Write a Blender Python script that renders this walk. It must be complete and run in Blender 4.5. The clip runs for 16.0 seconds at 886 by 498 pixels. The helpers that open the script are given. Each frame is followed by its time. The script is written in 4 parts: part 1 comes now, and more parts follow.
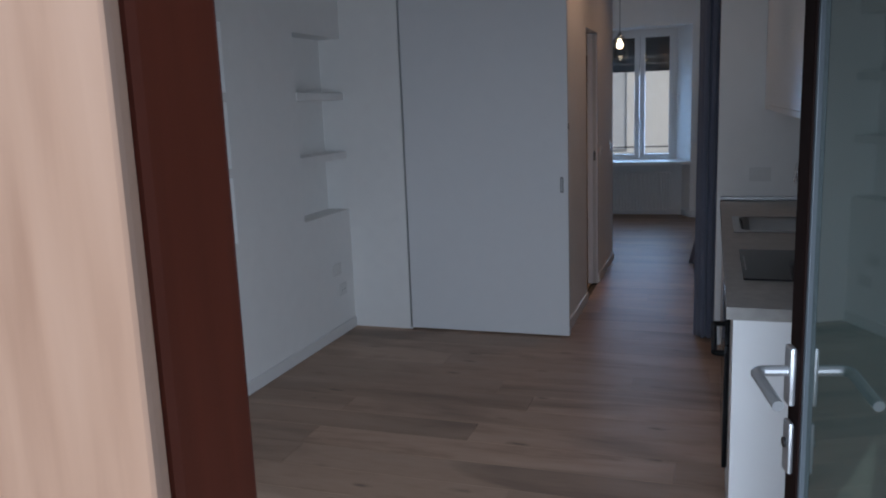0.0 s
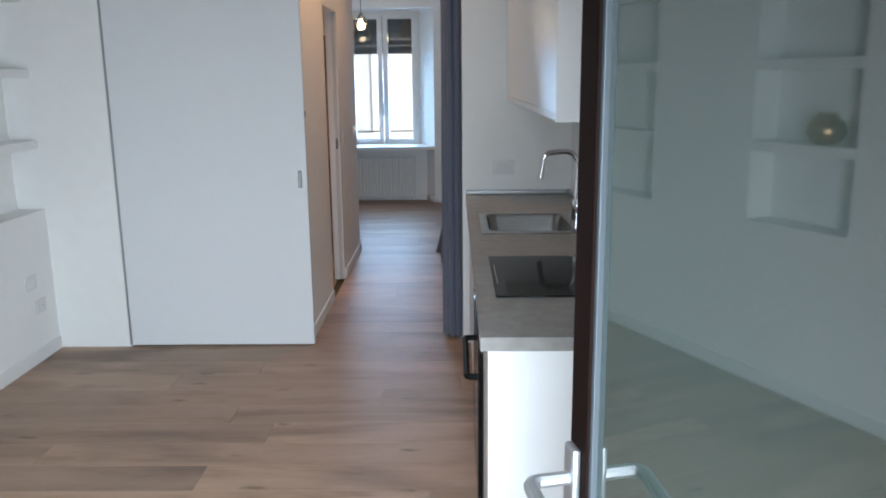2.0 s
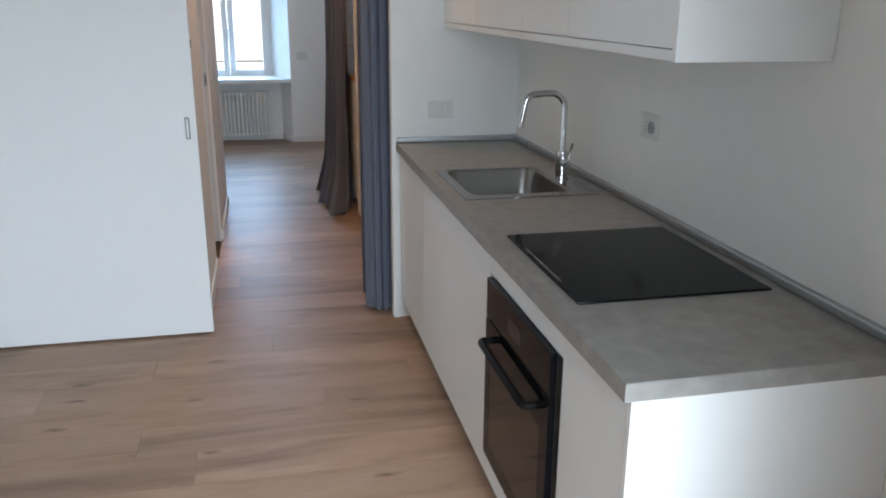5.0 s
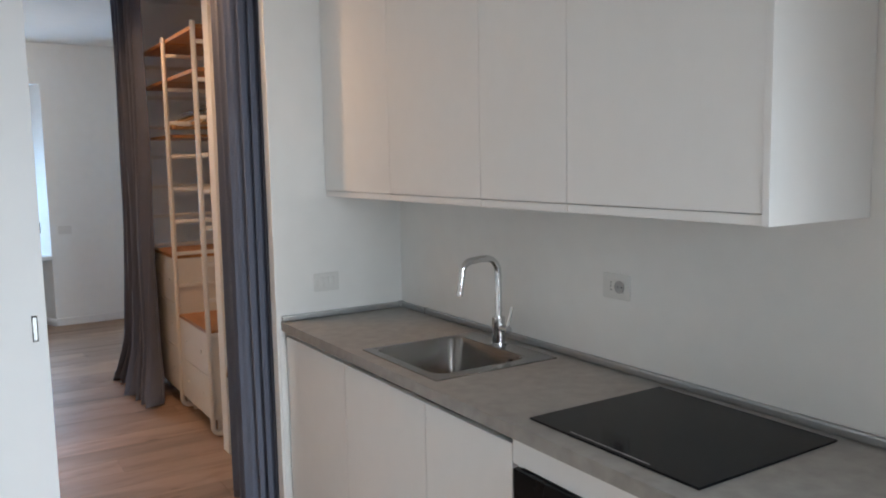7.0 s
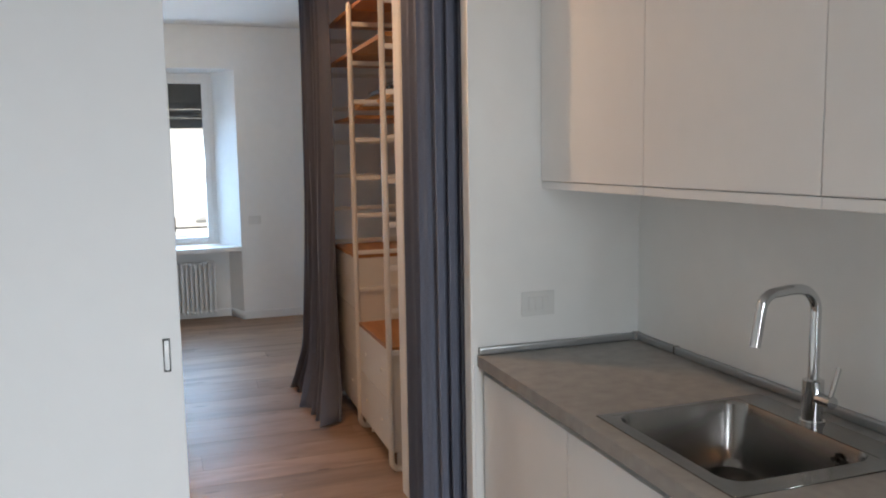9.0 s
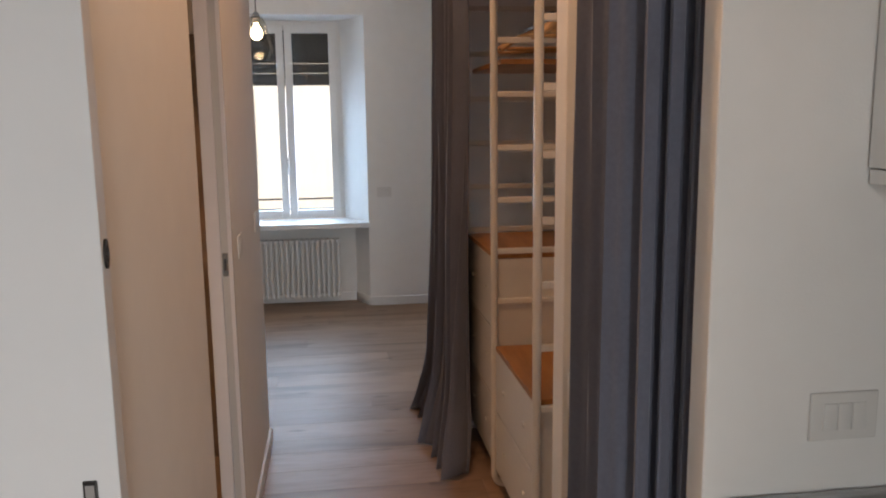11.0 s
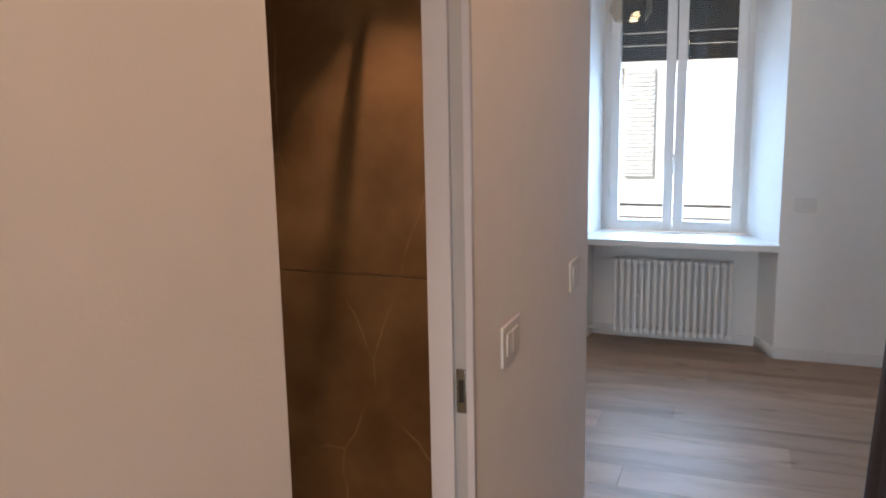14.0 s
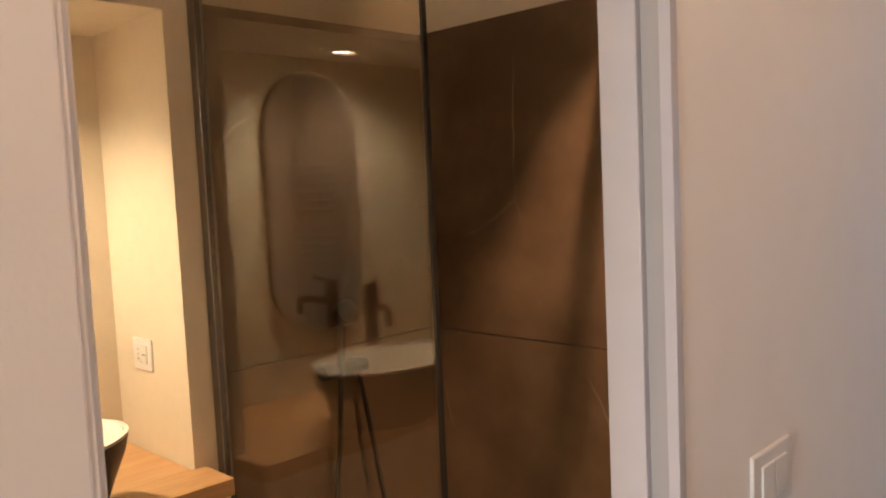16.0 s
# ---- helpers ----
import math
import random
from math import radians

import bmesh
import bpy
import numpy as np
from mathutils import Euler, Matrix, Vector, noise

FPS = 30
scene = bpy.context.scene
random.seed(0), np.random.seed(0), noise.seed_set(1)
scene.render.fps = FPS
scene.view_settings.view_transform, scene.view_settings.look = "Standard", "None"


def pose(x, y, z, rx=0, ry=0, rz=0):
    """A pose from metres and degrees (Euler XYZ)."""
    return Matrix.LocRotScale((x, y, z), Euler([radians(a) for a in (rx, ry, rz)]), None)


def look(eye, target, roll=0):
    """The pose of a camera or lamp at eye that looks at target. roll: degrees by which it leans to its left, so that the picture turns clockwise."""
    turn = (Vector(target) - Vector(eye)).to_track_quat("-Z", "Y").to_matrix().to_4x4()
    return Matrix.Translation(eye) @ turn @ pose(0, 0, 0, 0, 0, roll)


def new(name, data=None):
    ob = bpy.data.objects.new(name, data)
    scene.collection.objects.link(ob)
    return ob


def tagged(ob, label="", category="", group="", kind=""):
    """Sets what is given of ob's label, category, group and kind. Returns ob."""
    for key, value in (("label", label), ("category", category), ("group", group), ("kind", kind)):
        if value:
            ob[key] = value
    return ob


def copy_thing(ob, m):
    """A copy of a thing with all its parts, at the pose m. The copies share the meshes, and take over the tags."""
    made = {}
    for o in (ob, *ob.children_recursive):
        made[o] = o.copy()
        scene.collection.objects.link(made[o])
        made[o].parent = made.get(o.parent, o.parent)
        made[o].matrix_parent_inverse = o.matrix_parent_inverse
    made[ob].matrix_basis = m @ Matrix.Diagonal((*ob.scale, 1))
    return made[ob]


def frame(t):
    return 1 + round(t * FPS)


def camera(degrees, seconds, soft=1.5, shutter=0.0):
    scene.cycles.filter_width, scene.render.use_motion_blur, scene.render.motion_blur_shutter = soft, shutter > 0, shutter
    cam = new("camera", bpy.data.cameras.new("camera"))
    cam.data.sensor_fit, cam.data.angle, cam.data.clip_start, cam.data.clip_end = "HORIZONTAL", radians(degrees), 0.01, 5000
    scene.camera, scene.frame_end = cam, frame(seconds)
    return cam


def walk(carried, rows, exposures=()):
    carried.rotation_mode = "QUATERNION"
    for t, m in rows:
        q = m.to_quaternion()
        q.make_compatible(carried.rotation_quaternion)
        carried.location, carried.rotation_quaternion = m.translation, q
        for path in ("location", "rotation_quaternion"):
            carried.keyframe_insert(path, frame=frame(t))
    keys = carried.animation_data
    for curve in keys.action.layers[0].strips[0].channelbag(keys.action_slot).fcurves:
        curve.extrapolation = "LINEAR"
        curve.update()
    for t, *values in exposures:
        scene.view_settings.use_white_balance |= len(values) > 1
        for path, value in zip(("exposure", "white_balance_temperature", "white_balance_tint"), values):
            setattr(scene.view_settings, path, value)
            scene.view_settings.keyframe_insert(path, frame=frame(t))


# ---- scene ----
cam = camera(58.4, 16.0, soft=2.0)
PATH = [
    (0, (0.103, 0.635, 1.527), (-0.535, 2.496, 1.169), -2.2),
    (0.5, (0.125, 0.678, 1.524), (-0.268, 2.605, 1.163), -1.5),
    (1, (0.119, 0.847, 1.529), (0.09, 2.811, 1.153), -1.7),
    (1.5, (0.092, 1.003, 1.523), (0.161, 2.963, 1.133), -0.0),
    (2, (0.089, 1.111, 1.564), (0.059, 3.065, 1.139), -0.6),
    (2.5, (-0.009, 1.184, 1.569), (-0.233, 3.138, 1.205), -1.6),
    (3, (-0.107, 1.324, 1.564), (-0.331, 3.279, 1.204), -1.6),
    (3.2, (-0.126, 1.314, 1.564), (-0.346, 3.27, 1.212), -1.6),
    (5.3, (-0.508, 2.002, 1.538), (-0.019, 3.843, 0.928), 0.9),
    (5.5, (-0.552, 2.055, 1.524), (-0.03, 3.888, 0.916), 0.8),
    (6, (-0.693, 2.198, 1.544), (0.017, 3.98, 0.98), -2.7),
    (6.5, (-0.848, 2.306, 1.559), (0.095, 4.031, 1.191), -1.6),
    (7, (-1.047, 2.418, 1.581), (0.014, 4.098, 1.358), -1.1),
    (7.5, (-1.092, 2.645, 1.561), (0.016, 4.3, 1.378), -0.8),
    (8, (-1.055, 2.915, 1.558), (-0.08, 4.653, 1.384), -1.1),
    (8.2, (-0.964, 2.944, 1.554), (-0.135, 4.752, 1.35), -2.0),
    (10.3, (-0.632, 4.196, 1.539), (-0.146, 6.117, 1.27), -0.6),
    (10.5, (-0.583, 4.294, 1.546), (-0.173, 6.23, 1.255), -0.6),
    (11, (-0.442, 4.506, 1.538), (-0.172, 6.462, 1.219), -0.7),
    (11.5, (-0.334, 4.709, 1.556), (-0.313, 6.682, 1.231), -0.5),
    (12, (-0.325, 4.969, 1.55), (-0.396, 6.942, 1.229), -0.2),
    (12.5, (-0.33, 5.224, 1.544), (-0.576, 7.183, 1.227), -0.5),
    (13, (-0.305, 5.488, 1.56), (-0.792, 7.403, 1.251), -0.8),
    (13.5, (-0.325, 5.72, 1.53), (-0.95, 7.587, 1.181), -1.1),
    (14, (-0.359, 5.959, 1.555), (-1.065, 7.798, 1.21), -1.1),
    (14.5, (-0.345, 6.124, 1.592), (-1.225, 7.912, 1.420), -1.4),
    (15, (-0.334, 6.275, 1.560), (-1.390, 7.968, 1.426), -1.9),
    (15.5, (-0.370, 6.385, 1.530), (-1.700, 7.865, 1.338), -2.4),
    (16, (-0.396, 6.473, 1.478), (-1.792, 7.896, 1.318), -2.6),
]
EXPOSURES = [(0.0, -1.0, 6000, 16), (0.5, -0.15, 5900, 12), (1.0, 0.15, 5750, 7), (1.5, 0.45, 6050, 9), (2.5, 0.62, 6450, 11), (5.5, 0.85, 6450, 10), (8.0, 1.0, 6800, 12), (10.5, 0.5, 7150, 15), (11.5, 0.52, 8100, 20), (12.5, 0.78, 7700, 20), (13.5, 0.9, 7100, 18), (14.5, 0.82, 6900, 15), (15.5, 1.05, 6750, 13), (16.0, 1.45, 6600, 11)]
walk(cam, [(t, look(eye, target, roll)) for t, eye, target, roll in PATH], EXPOSURES)

# ---- world, sun and lamps ----
world = bpy.data.worlds.new("sky")
scene.world = world
world.use_nodes = True
wn = world.node_tree.nodes
sky = wn.new("ShaderNodeTexSky")
sky.sky_type, sky.sun_disc = "NISHITA", False
SUN_WAY = Vector((0.55, 0.60, -0.80)).normalized()
sky.sun_elevation = math.asin(-SUN_WAY.z)
sky.sun_rotation = math.atan2(-SUN_WAY.x, -SUN_WAY.y)
world.node_tree.links.new(sky.outputs[0], wn["Background"].inputs[0])
wn["Background"].inputs[1].default_value = 0.15
sun = new("sun", bpy.data.lights.new("sun", "SUN"))
sun.data.energy, sun.data.angle, sun.data.color = 5.0, radians(0.5), (1.0, 0.93, 0.82)
sun.rotation_euler = SUN_WAY.to_track_quat("-Z", "Y").to_euler()
WARM = (1.0, 0.58, 0.31)


def lamp(name, kind, where, energy, colour=WARM, size=0.03, target=None, cone=100, blend=0.6):
    ob = new(name, bpy.data.lights.new(name, kind))
    ob.data.energy, ob.data.color = energy, colour
    if kind in ("SPOT", "POINT"):
        ob.data.shadow_soft_size = size
    if kind == "SPOT":
        ob.data.spot_size, ob.data.spot_blend = radians(cone), blend
    if kind == "AREA":
        ob.data.shape, ob.data.size, ob.data.size_y = "RECTANGLE", size[0], size[1]
    if kind == "AREA":
        ob.data.spread = radians(cone)
    ob.matrix_world = look(where, target) if target else Matrix.Translation(where)
    return ob


# daylight that falls in through the entrance and the far window
lamp("door_daylight", "AREA", (0.12, 0.965, 1.05), 46, (0.77, 0.90, 1.0), (0.60, 1.9), (-1.0, 3.3, -0.32), 118)
lamp("window_daylight", "AREA", (-0.81, 11.62, 1.3), 23.0, (0.40, 0.66, 1.0), (0.75, 1.0), (-0.81, 5.0, 0.7), 150)
lamp("corridor_light", "SPOT", (-0.35, 6.05, 2.74), 19, WARM, 0.04, (-0.35, 6.05, 0), 150, 0.8)
lamp("wardrobe_light", "SPOT", (-0.15, 7.35, 2.74), 11, WARM, 0.04, (-0.05, 7.4, 0), 150, 0.8)
lamp("shower_light", "SPOT", (-1.34, 7.81, 2.36), 34, WARM, 0.02, (-1.34, 7.83, 0), 62, 0.4)
lamp("basin_light", "SPOT", (-1.95, 6.75, 2.36), 11, WARM, 0.03, (-1.95, 6.7, 0), 66, 0.6)
# added fill that brightens the bathroom and its reflections
lamp("bath_fill", "SPOT", (-1.45, 6.15, 2.36), 15, WARM, 0.03, (-1.3, 6.1, 0), 110, 0.6)
lamp("recess_light", "SPOT", (-2.31, 6.80, 1.875), 17.0, (1.0, 0.80, 0.52), 0.03, (-2.34, 6.8, 0), 150, 0.8)
lamp("pendant_light", "POINT", (-0.889, 9.816, 2.10), 3, (1.0, 0.75, 0.48), 0.035)

# ---- materials ----


def material(name, colour, rough=0.5, metal=0.0, vary=0.06, scale=6.0, bump=0.0, bump_scale=60.0, coat=0.0, transmission=0.0, sheen=0.0, ior=1.45):
    """A surface with two scales of tone, a fine relief and uneven gloss."""
    m = bpy.data.materials.new(name)
    m.use_nodes = True
    nt = m.node_tree
    n, link, b = nt.nodes, nt.links.new, nt.nodes["Principled BSDF"]
    geo = n.new("ShaderNodeNewGeometry")
    big, fine = n.new("ShaderNodeTexNoise"), n.new("ShaderNodeTexNoise")
    big.inputs["Scale"].default_value, fine.inputs["Scale"].default_value = scale * 0.25, scale * 4
    big.inputs["Detail"].default_value, fine.inputs["Detail"].default_value = 4, 5
    mix = n.new("ShaderNodeMath")
    mix.operation = "ADD"
    ramp = n.new("ShaderNodeMapRange")
    ramp.inputs[1].default_value, ramp.inputs[2].default_value = 0.6, 1.4
    ramp.inputs[3].default_value, ramp.inputs[4].default_value = 1 - vary, 1 + vary
    for t in (big, fine):
        link(geo.outputs["Position"], t.inputs["Vector"])
    link(big.outputs[0], mix.inputs[0])
    link(fine.outputs[0], mix.inputs[1])
    link(mix.outputs[0], ramp.inputs[0])
    scaled = n.new("ShaderNodeVectorMath")
    scaled.operation = "SCALE"
    scaled.inputs[0].default_value = colour
    link(ramp.outputs[0], scaled.inputs["Scale"])
    link(scaled.outputs[0], b.inputs["Base Color"])
    gloss = n.new("ShaderNodeMapRange")
    gloss.inputs[3].default_value, gloss.inputs[4].default_value = max(0.0, rough * 0.85), min(1.0, rough * 1.15)
    link(big.outputs[0], gloss.inputs[0])
    link(gloss.outputs[0], b.inputs["Roughness"])
    b.inputs["Metallic"].default_value, b.inputs["IOR"].default_value = metal, ior
    b.inputs["Coat Weight"].default_value, b.inputs["Transmission Weight"].default_value = coat, transmission
    b.inputs["Coat Roughness"].default_value = 0.03
    b.inputs["Sheen Weight"].default_value = sheen
    if bump:
        grain, relief = n.new("ShaderNodeTexNoise"), n.new("ShaderNodeBump")
        grain.inputs["Scale"].default_value, grain.inputs["Detail"].default_value = bump_scale, 3
        relief.inputs["Strength"].default_value, relief.inputs["Distance"].default_value = bump, 0.002
        link(geo.outputs["Position"], grain.inputs["Vector"])
        link(grain.outputs[0], relief.inputs["Height"])
        link(relief.outputs[0], b.inputs["Normal"])
    return m


def emitter(name, colour, strength):
    m = bpy.data.materials.new(name)
    m.use_nodes = True
    b = m.node_tree.nodes["Principled BSDF"]
    b.inputs["Base Color"].default_value = (*colour, 1)
    b.inputs["Emission Color"].default_value, b.inputs["Emission Strength"].default_value = (*colour, 1), strength
    return m


def wood(name, dark, mid, light, rough=0.5, along=0, stretch=9.0, knots=True, size=1.0):
    """Planks and boards: grain drawn out along one axis, darker streaks and knots, each piece with a tone of its own."""
    m = bpy.data.materials.new(name)
    m.use_nodes = True
    nt = m.node_tree
    n, link, b = nt.nodes, nt.links.new, nt.nodes["Principled BSDF"]
    geo, info = n.new("ShaderNodeNewGeometry"), n.new("ShaderNodeObjectInfo")
    shift = n.new("ShaderNodeVectorMath")
    shift.operation = "MULTIPLY_ADD"
    spread = n.new("ShaderNodeCombineXYZ")
    for k in range(3):
        mul = n.new("ShaderNodeMath")
        mul.operation = "MULTIPLY"
        mul.inputs[1].default_value = (37.0, 53.0, 71.0)[k]
        link(info.outputs["Random"], mul.inputs[0])
        link(mul.outputs[0], spread.inputs[k])
    factor = [stretch, stretch, stretch]
    factor[along] = 1.0
    shift.inputs[1].default_value = factor
    link(geo.outputs["Position"], shift.inputs[0])
    link(spread.outputs[0], shift.inputs[2])
    grain, streak, fine = (n.new("ShaderNodeTexNoise") for _ in range(3))
    for t, s, d, w in ((grain, 1.3, 6, 0.6), (streak, 0.55, 3, 1.2), (fine, 9.0, 4, 0.2)):
        t.inputs["Scale"].default_value, t.inputs["Detail"].default_value, t.inputs["Distortion"].default_value = s * size, d, w
        link(shift.outputs[0], t.inputs["Vector"])
    ramp = n.new("ShaderNodeValToRGB")
    e = ramp.color_ramp.elements
    e[0].position, e[0].color = 0.30, (*dark, 1)
    e[1].position, e[1].color = 0.72, (*light, 1)
    k = e.new(0.47)
    k.color = (*mid, 1)
    total = n.new("ShaderNodeMath")
    total.operation = "MULTIPLY_ADD"
    total.inputs[1].default_value = 0.35
    link(fine.outputs[0], total.inputs[0])
    part_sum = n.new("ShaderNodeMath")
    part_sum.operation = "MULTIPLY_ADD"
    part_sum.inputs[1].default_value = 0.65
    link(grain.outputs[0], part_sum.inputs[0])
    part_sum.inputs[2].default_value = 0.0
    link(part_sum.outputs[0], total.inputs[2])
    link(total.outputs[0], ramp.inputs[0])
    tone = n.new("ShaderNodeMapRange")
    tone.inputs[3].default_value, tone.inputs[4].default_value = 0.82, 1.13
    link(info.outputs["Random"], tone.inputs[0])
    out = n.new("ShaderNodeVectorMath")
    out.operation = "SCALE"
    link(ramp.outputs[0], out.inputs[0])
    link(tone.outputs[0], out.inputs["Scale"])
    last = out.outputs[0]
    if knots:
        cells, near = n.new("ShaderNodeTexVoronoi"), n.new("ShaderNodeMapRange")
        cells.voronoi_dimensions = "2D"
        squeeze = n.new("ShaderNodeVectorMath")
        squeeze.operation = "MULTIPLY"
        squeeze.inputs[1].default_value = (1.0, 3.0, 1.0) if along == 0 else (2.4, 1.0, 1.0)
        link(geo.outputs["Position"], squeeze.inputs[0])
        warp, joined = n.new("ShaderNodeTexNoise"), n.new("ShaderNodeVectorMath")
        warp.inputs["Scale"].default_value = 14
        joined.operation = "MULTIPLY_ADD"
        joined.inputs[1].default_value = (0.09, 0.09, 0.09)
        link(geo.outputs["Position"], warp.inputs["Vector"])
        link(warp.outputs[1], joined.inputs[0])
        link(squeeze.outputs[0], joined.inputs[2])
        cells.inputs["Scale"].default_value = 1.7
        link(joined.outputs[0], cells.inputs["Vector"])
        near.inputs[1].default_value, near.inputs[2].default_value = 0.02, 0.10
        near.inputs[3].default_value, near.inputs[4].default_value = 0.8, 0.0
        link(cells.outputs["Distance"], near.inputs[0])
        smoke = n.new("ShaderNodeMapRange")
        smoke.inputs[1].default_value, smoke.inputs[2].default_value = 0.53, 0.70
        smoke.inputs[3].default_value, smoke.inputs[4].default_value = 0.0, 0.6
        link(streak.outputs[0], smoke.inputs[0])
        most = n.new("ShaderNodeMath")
        most.operation = "MAXIMUM"
        split, some, spot = n.new("ShaderNodeSeparateColor"), n.new("ShaderNodeMapRange"), n.new("ShaderNodeMath")
        link(cells.outputs["Color"], split.inputs[0])
        some.inputs[1].default_value, some.inputs[2].default_value = 0.35, 0.9
        link(split.outputs[0], some.inputs[0])
        spot.operation = "MULTIPLY"
        link(near.outputs[0], spot.inputs[0])
        link(some.outputs[0], spot.inputs[1])
        link(spot.outputs[0], most.inputs[0])
        link(smoke.outputs[0], most.inputs[1])
        stain = n.new("ShaderNodeMix")
        stain.data_type = "RGBA"
        stain.inputs["B"].default_value = (*[c * 0.45 for c in dark], 1)
        link(most.outputs[0], stain.inputs["Factor"])
        link(last, stain.inputs["A"])
        last = stain.outputs["Result"]
    link(last, b.inputs["Base Color"])
    b.inputs["Roughness"].default_value = rough
    relief = n.new("ShaderNodeBump")
    relief.inputs["Strength"].default_value, relief.inputs["Distance"].default_value = 0.25, 0.001
    link(fine.outputs[0], relief.inputs["Height"])
    link(relief.outputs[0], b.inputs["Normal"])
    return m


def stone(name, dark, light, vein, rough=0.35):
    m = bpy.data.materials.new(name)
    m.use_nodes = True
    nt = m.node_tree
    n, link, b = nt.nodes, nt.links.new, nt.nodes["Principled BSDF"]
    geo, cloud, line = n.new("ShaderNodeNewGeometry"), n.new("ShaderNodeTexNoise"), n.new("ShaderNodeTexVoronoi")
    line.feature = "DISTANCE_TO_EDGE"
    turn = n.new("ShaderNodeMapping")
    turn.inputs["Rotation"].default_value, turn.inputs["Scale"].default_value = (0.3, 0.75, 0.2), (1.0, 1.0, 0.5)
    link(geo.outputs["Position"], turn.inputs["Vector"])
    cloud.inputs["Scale"].default_value, cloud.inputs["Detail"].default_value = 3.0, 8
    line.inputs["Scale"].default_value = 2.0
    link(geo.outputs["Position"], cloud.inputs["Vector"])
    wobble, bent = n.new("ShaderNodeTexNoise"), n.new("ShaderNodeVectorMath")
    wobble.inputs["Scale"].default_value, wobble.inputs["Detail"].default_value = 7.0, 3
    link(geo.outputs["Position"], wobble.inputs["Vector"])
    bent.operation = "MULTIPLY_ADD"
    bent.inputs[1].default_value = (0.035, 0.035, 0.035)
    link(wobble.outputs[1], bent.inputs[0])
    link(turn.outputs[0], bent.inputs[2])
    link(bent.outputs[0], line.inputs["Vector"])
    ramp = n.new("ShaderNodeValToRGB")
    ramp.color_ramp.elements[0].position, ramp.color_ramp.elements[0].color = 0.35, (*dark, 1)
    ramp.color_ramp.elements[1].position, ramp.color_ramp.elements[1].color = 0.7, (*light, 1)
    link(cloud.outputs[0], ramp.inputs[0])
    close, patch = n.new("ShaderNodeMapRange"), n.new("ShaderNodeMapRange")
    close.inputs[1].default_value, close.inputs[2].default_value = 0.0, 0.007
    close.inputs[3].default_value, close.inputs[4].default_value = 1.0, 0.0
    link(line.outputs["Distance"], close.inputs[0])
    mask = n.new("ShaderNodeTexNoise")
    mask.inputs["Scale"].default_value, mask.inputs["Detail"].default_value = 3.4, 2
    link(geo.outputs["Position"], mask.inputs["Vector"])
    patch.inputs[1].default_value, patch.inputs[2].default_value = 0.50, 0.62
    patch.inputs[3].default_value, patch.inputs[4].default_value = 0.0, 0.5
    link(mask.outputs[0], patch.inputs[0])
    fade = n.new("ShaderNodeMath")
    fade.operation = "MULTIPLY"
    link(close.outputs[0], fade.inputs[0])
    link(patch.outputs[0], fade.inputs[1])
    mix = n.new("ShaderNodeMix")
    mix.data_type = "RGBA"
    mix.inputs["B"].default_value = (*vein, 1)
    link(fade.outputs[0], mix.inputs["Factor"])
    link(ramp.outputs[0], mix.inputs["A"])
    link(mix.outputs["Result"], b.inputs["Base Color"])
    b.inputs["Roughness"].default_value = rough
    return m


def clear(name, colour, rough=0.0, gloss=0.045):
    """Thin tinted pane: most light passes, some is mirrored."""
    m = bpy.data.materials.new(name)
    m.use_nodes = True
    nt = m.node_tree
    n, link = nt.nodes, nt.links.new
    n.remove(n["Principled BSDF"])
    see, shine, mix, fres = n.new("ShaderNodeBsdfTransparent"), n.new("ShaderNodeBsdfGlossy"), n.new("ShaderNodeMixShader"), n.new("ShaderNodeLayerWeight")
    rise, lift = n.new("ShaderNodeMath"), n.new("ShaderNodeMath")
    rise.operation, lift.operation = "POWER", "MULTIPLY_ADD"
    rise.inputs[1].default_value, lift.inputs[1].default_value, lift.inputs[2].default_value = 5, 0.95, gloss
    see.inputs[0].default_value = (*colour, 1)
    shine.inputs["Roughness"].default_value = rough
    fres.inputs[0].default_value = 0.5
    link(fres.outputs["Facing"], rise.inputs[0])
    link(rise.outputs[0], lift.inputs[0])
    link(lift.outputs[0], mix.inputs[0])
    link(see.outputs[0], mix.inputs[1])
    link(shine.outputs[0], mix.inputs[2])
    link(mix.outputs[0], n["Material Output"].inputs[0])
    return m


WALL = material("white_wall_paint", (0.86, 0.86, 0.845), 0.85, vary=0.025, scale=3, bump=0.12, bump_scale=220)
CEIL = material("white_ceiling_paint", (0.82, 0.82, 0.81), 0.9, vary=0.02, scale=2)
TRIM = material("white_trim_paint", (0.80, 0.80, 0.79), 0.4, vary=0.03, scale=8)
LACQUER = material("matt_white_lacquer", (0.84, 0.85, 0.85), 0.32, vary=0.015, scale=4)
PANEL = material("white_sliding_panel", (0.75, 0.765, 0.78), 0.5, vary=0.015, scale=3)
OAK = wood("brushed_oak_planks", (0.25, 0.158, 0.108), (0.37, 0.243, 0.168), (0.43, 0.297, 0.214), 0.47, stretch=5.0)
GAP = material("dark_joint", (0.05, 0.04, 0.03), 0.9)
CONCRETE = material("grey_concrete_laminate", (0.31, 0.298, 0.280), 0.42, vary=0.24, scale=6, bump=0.06, bump_scale=90)
ALU = material("satin_aluminium", (0.44, 0.45, 0.46), 0.38, 0.85, vary=0.05)
STEEL = material("brushed_steel", (0.29, 0.28, 0.27), 0.23, 1.0, vary=0.08, scale=14)
CHROME = material("chrome", (0.66, 0.67, 0.68), 0.06, 1.0, vary=0.02)
GREYEDGE = material("grey_anodised_edge", (0.075, 0.088, 0.098), 0.5, 0.2, vary=0.06)
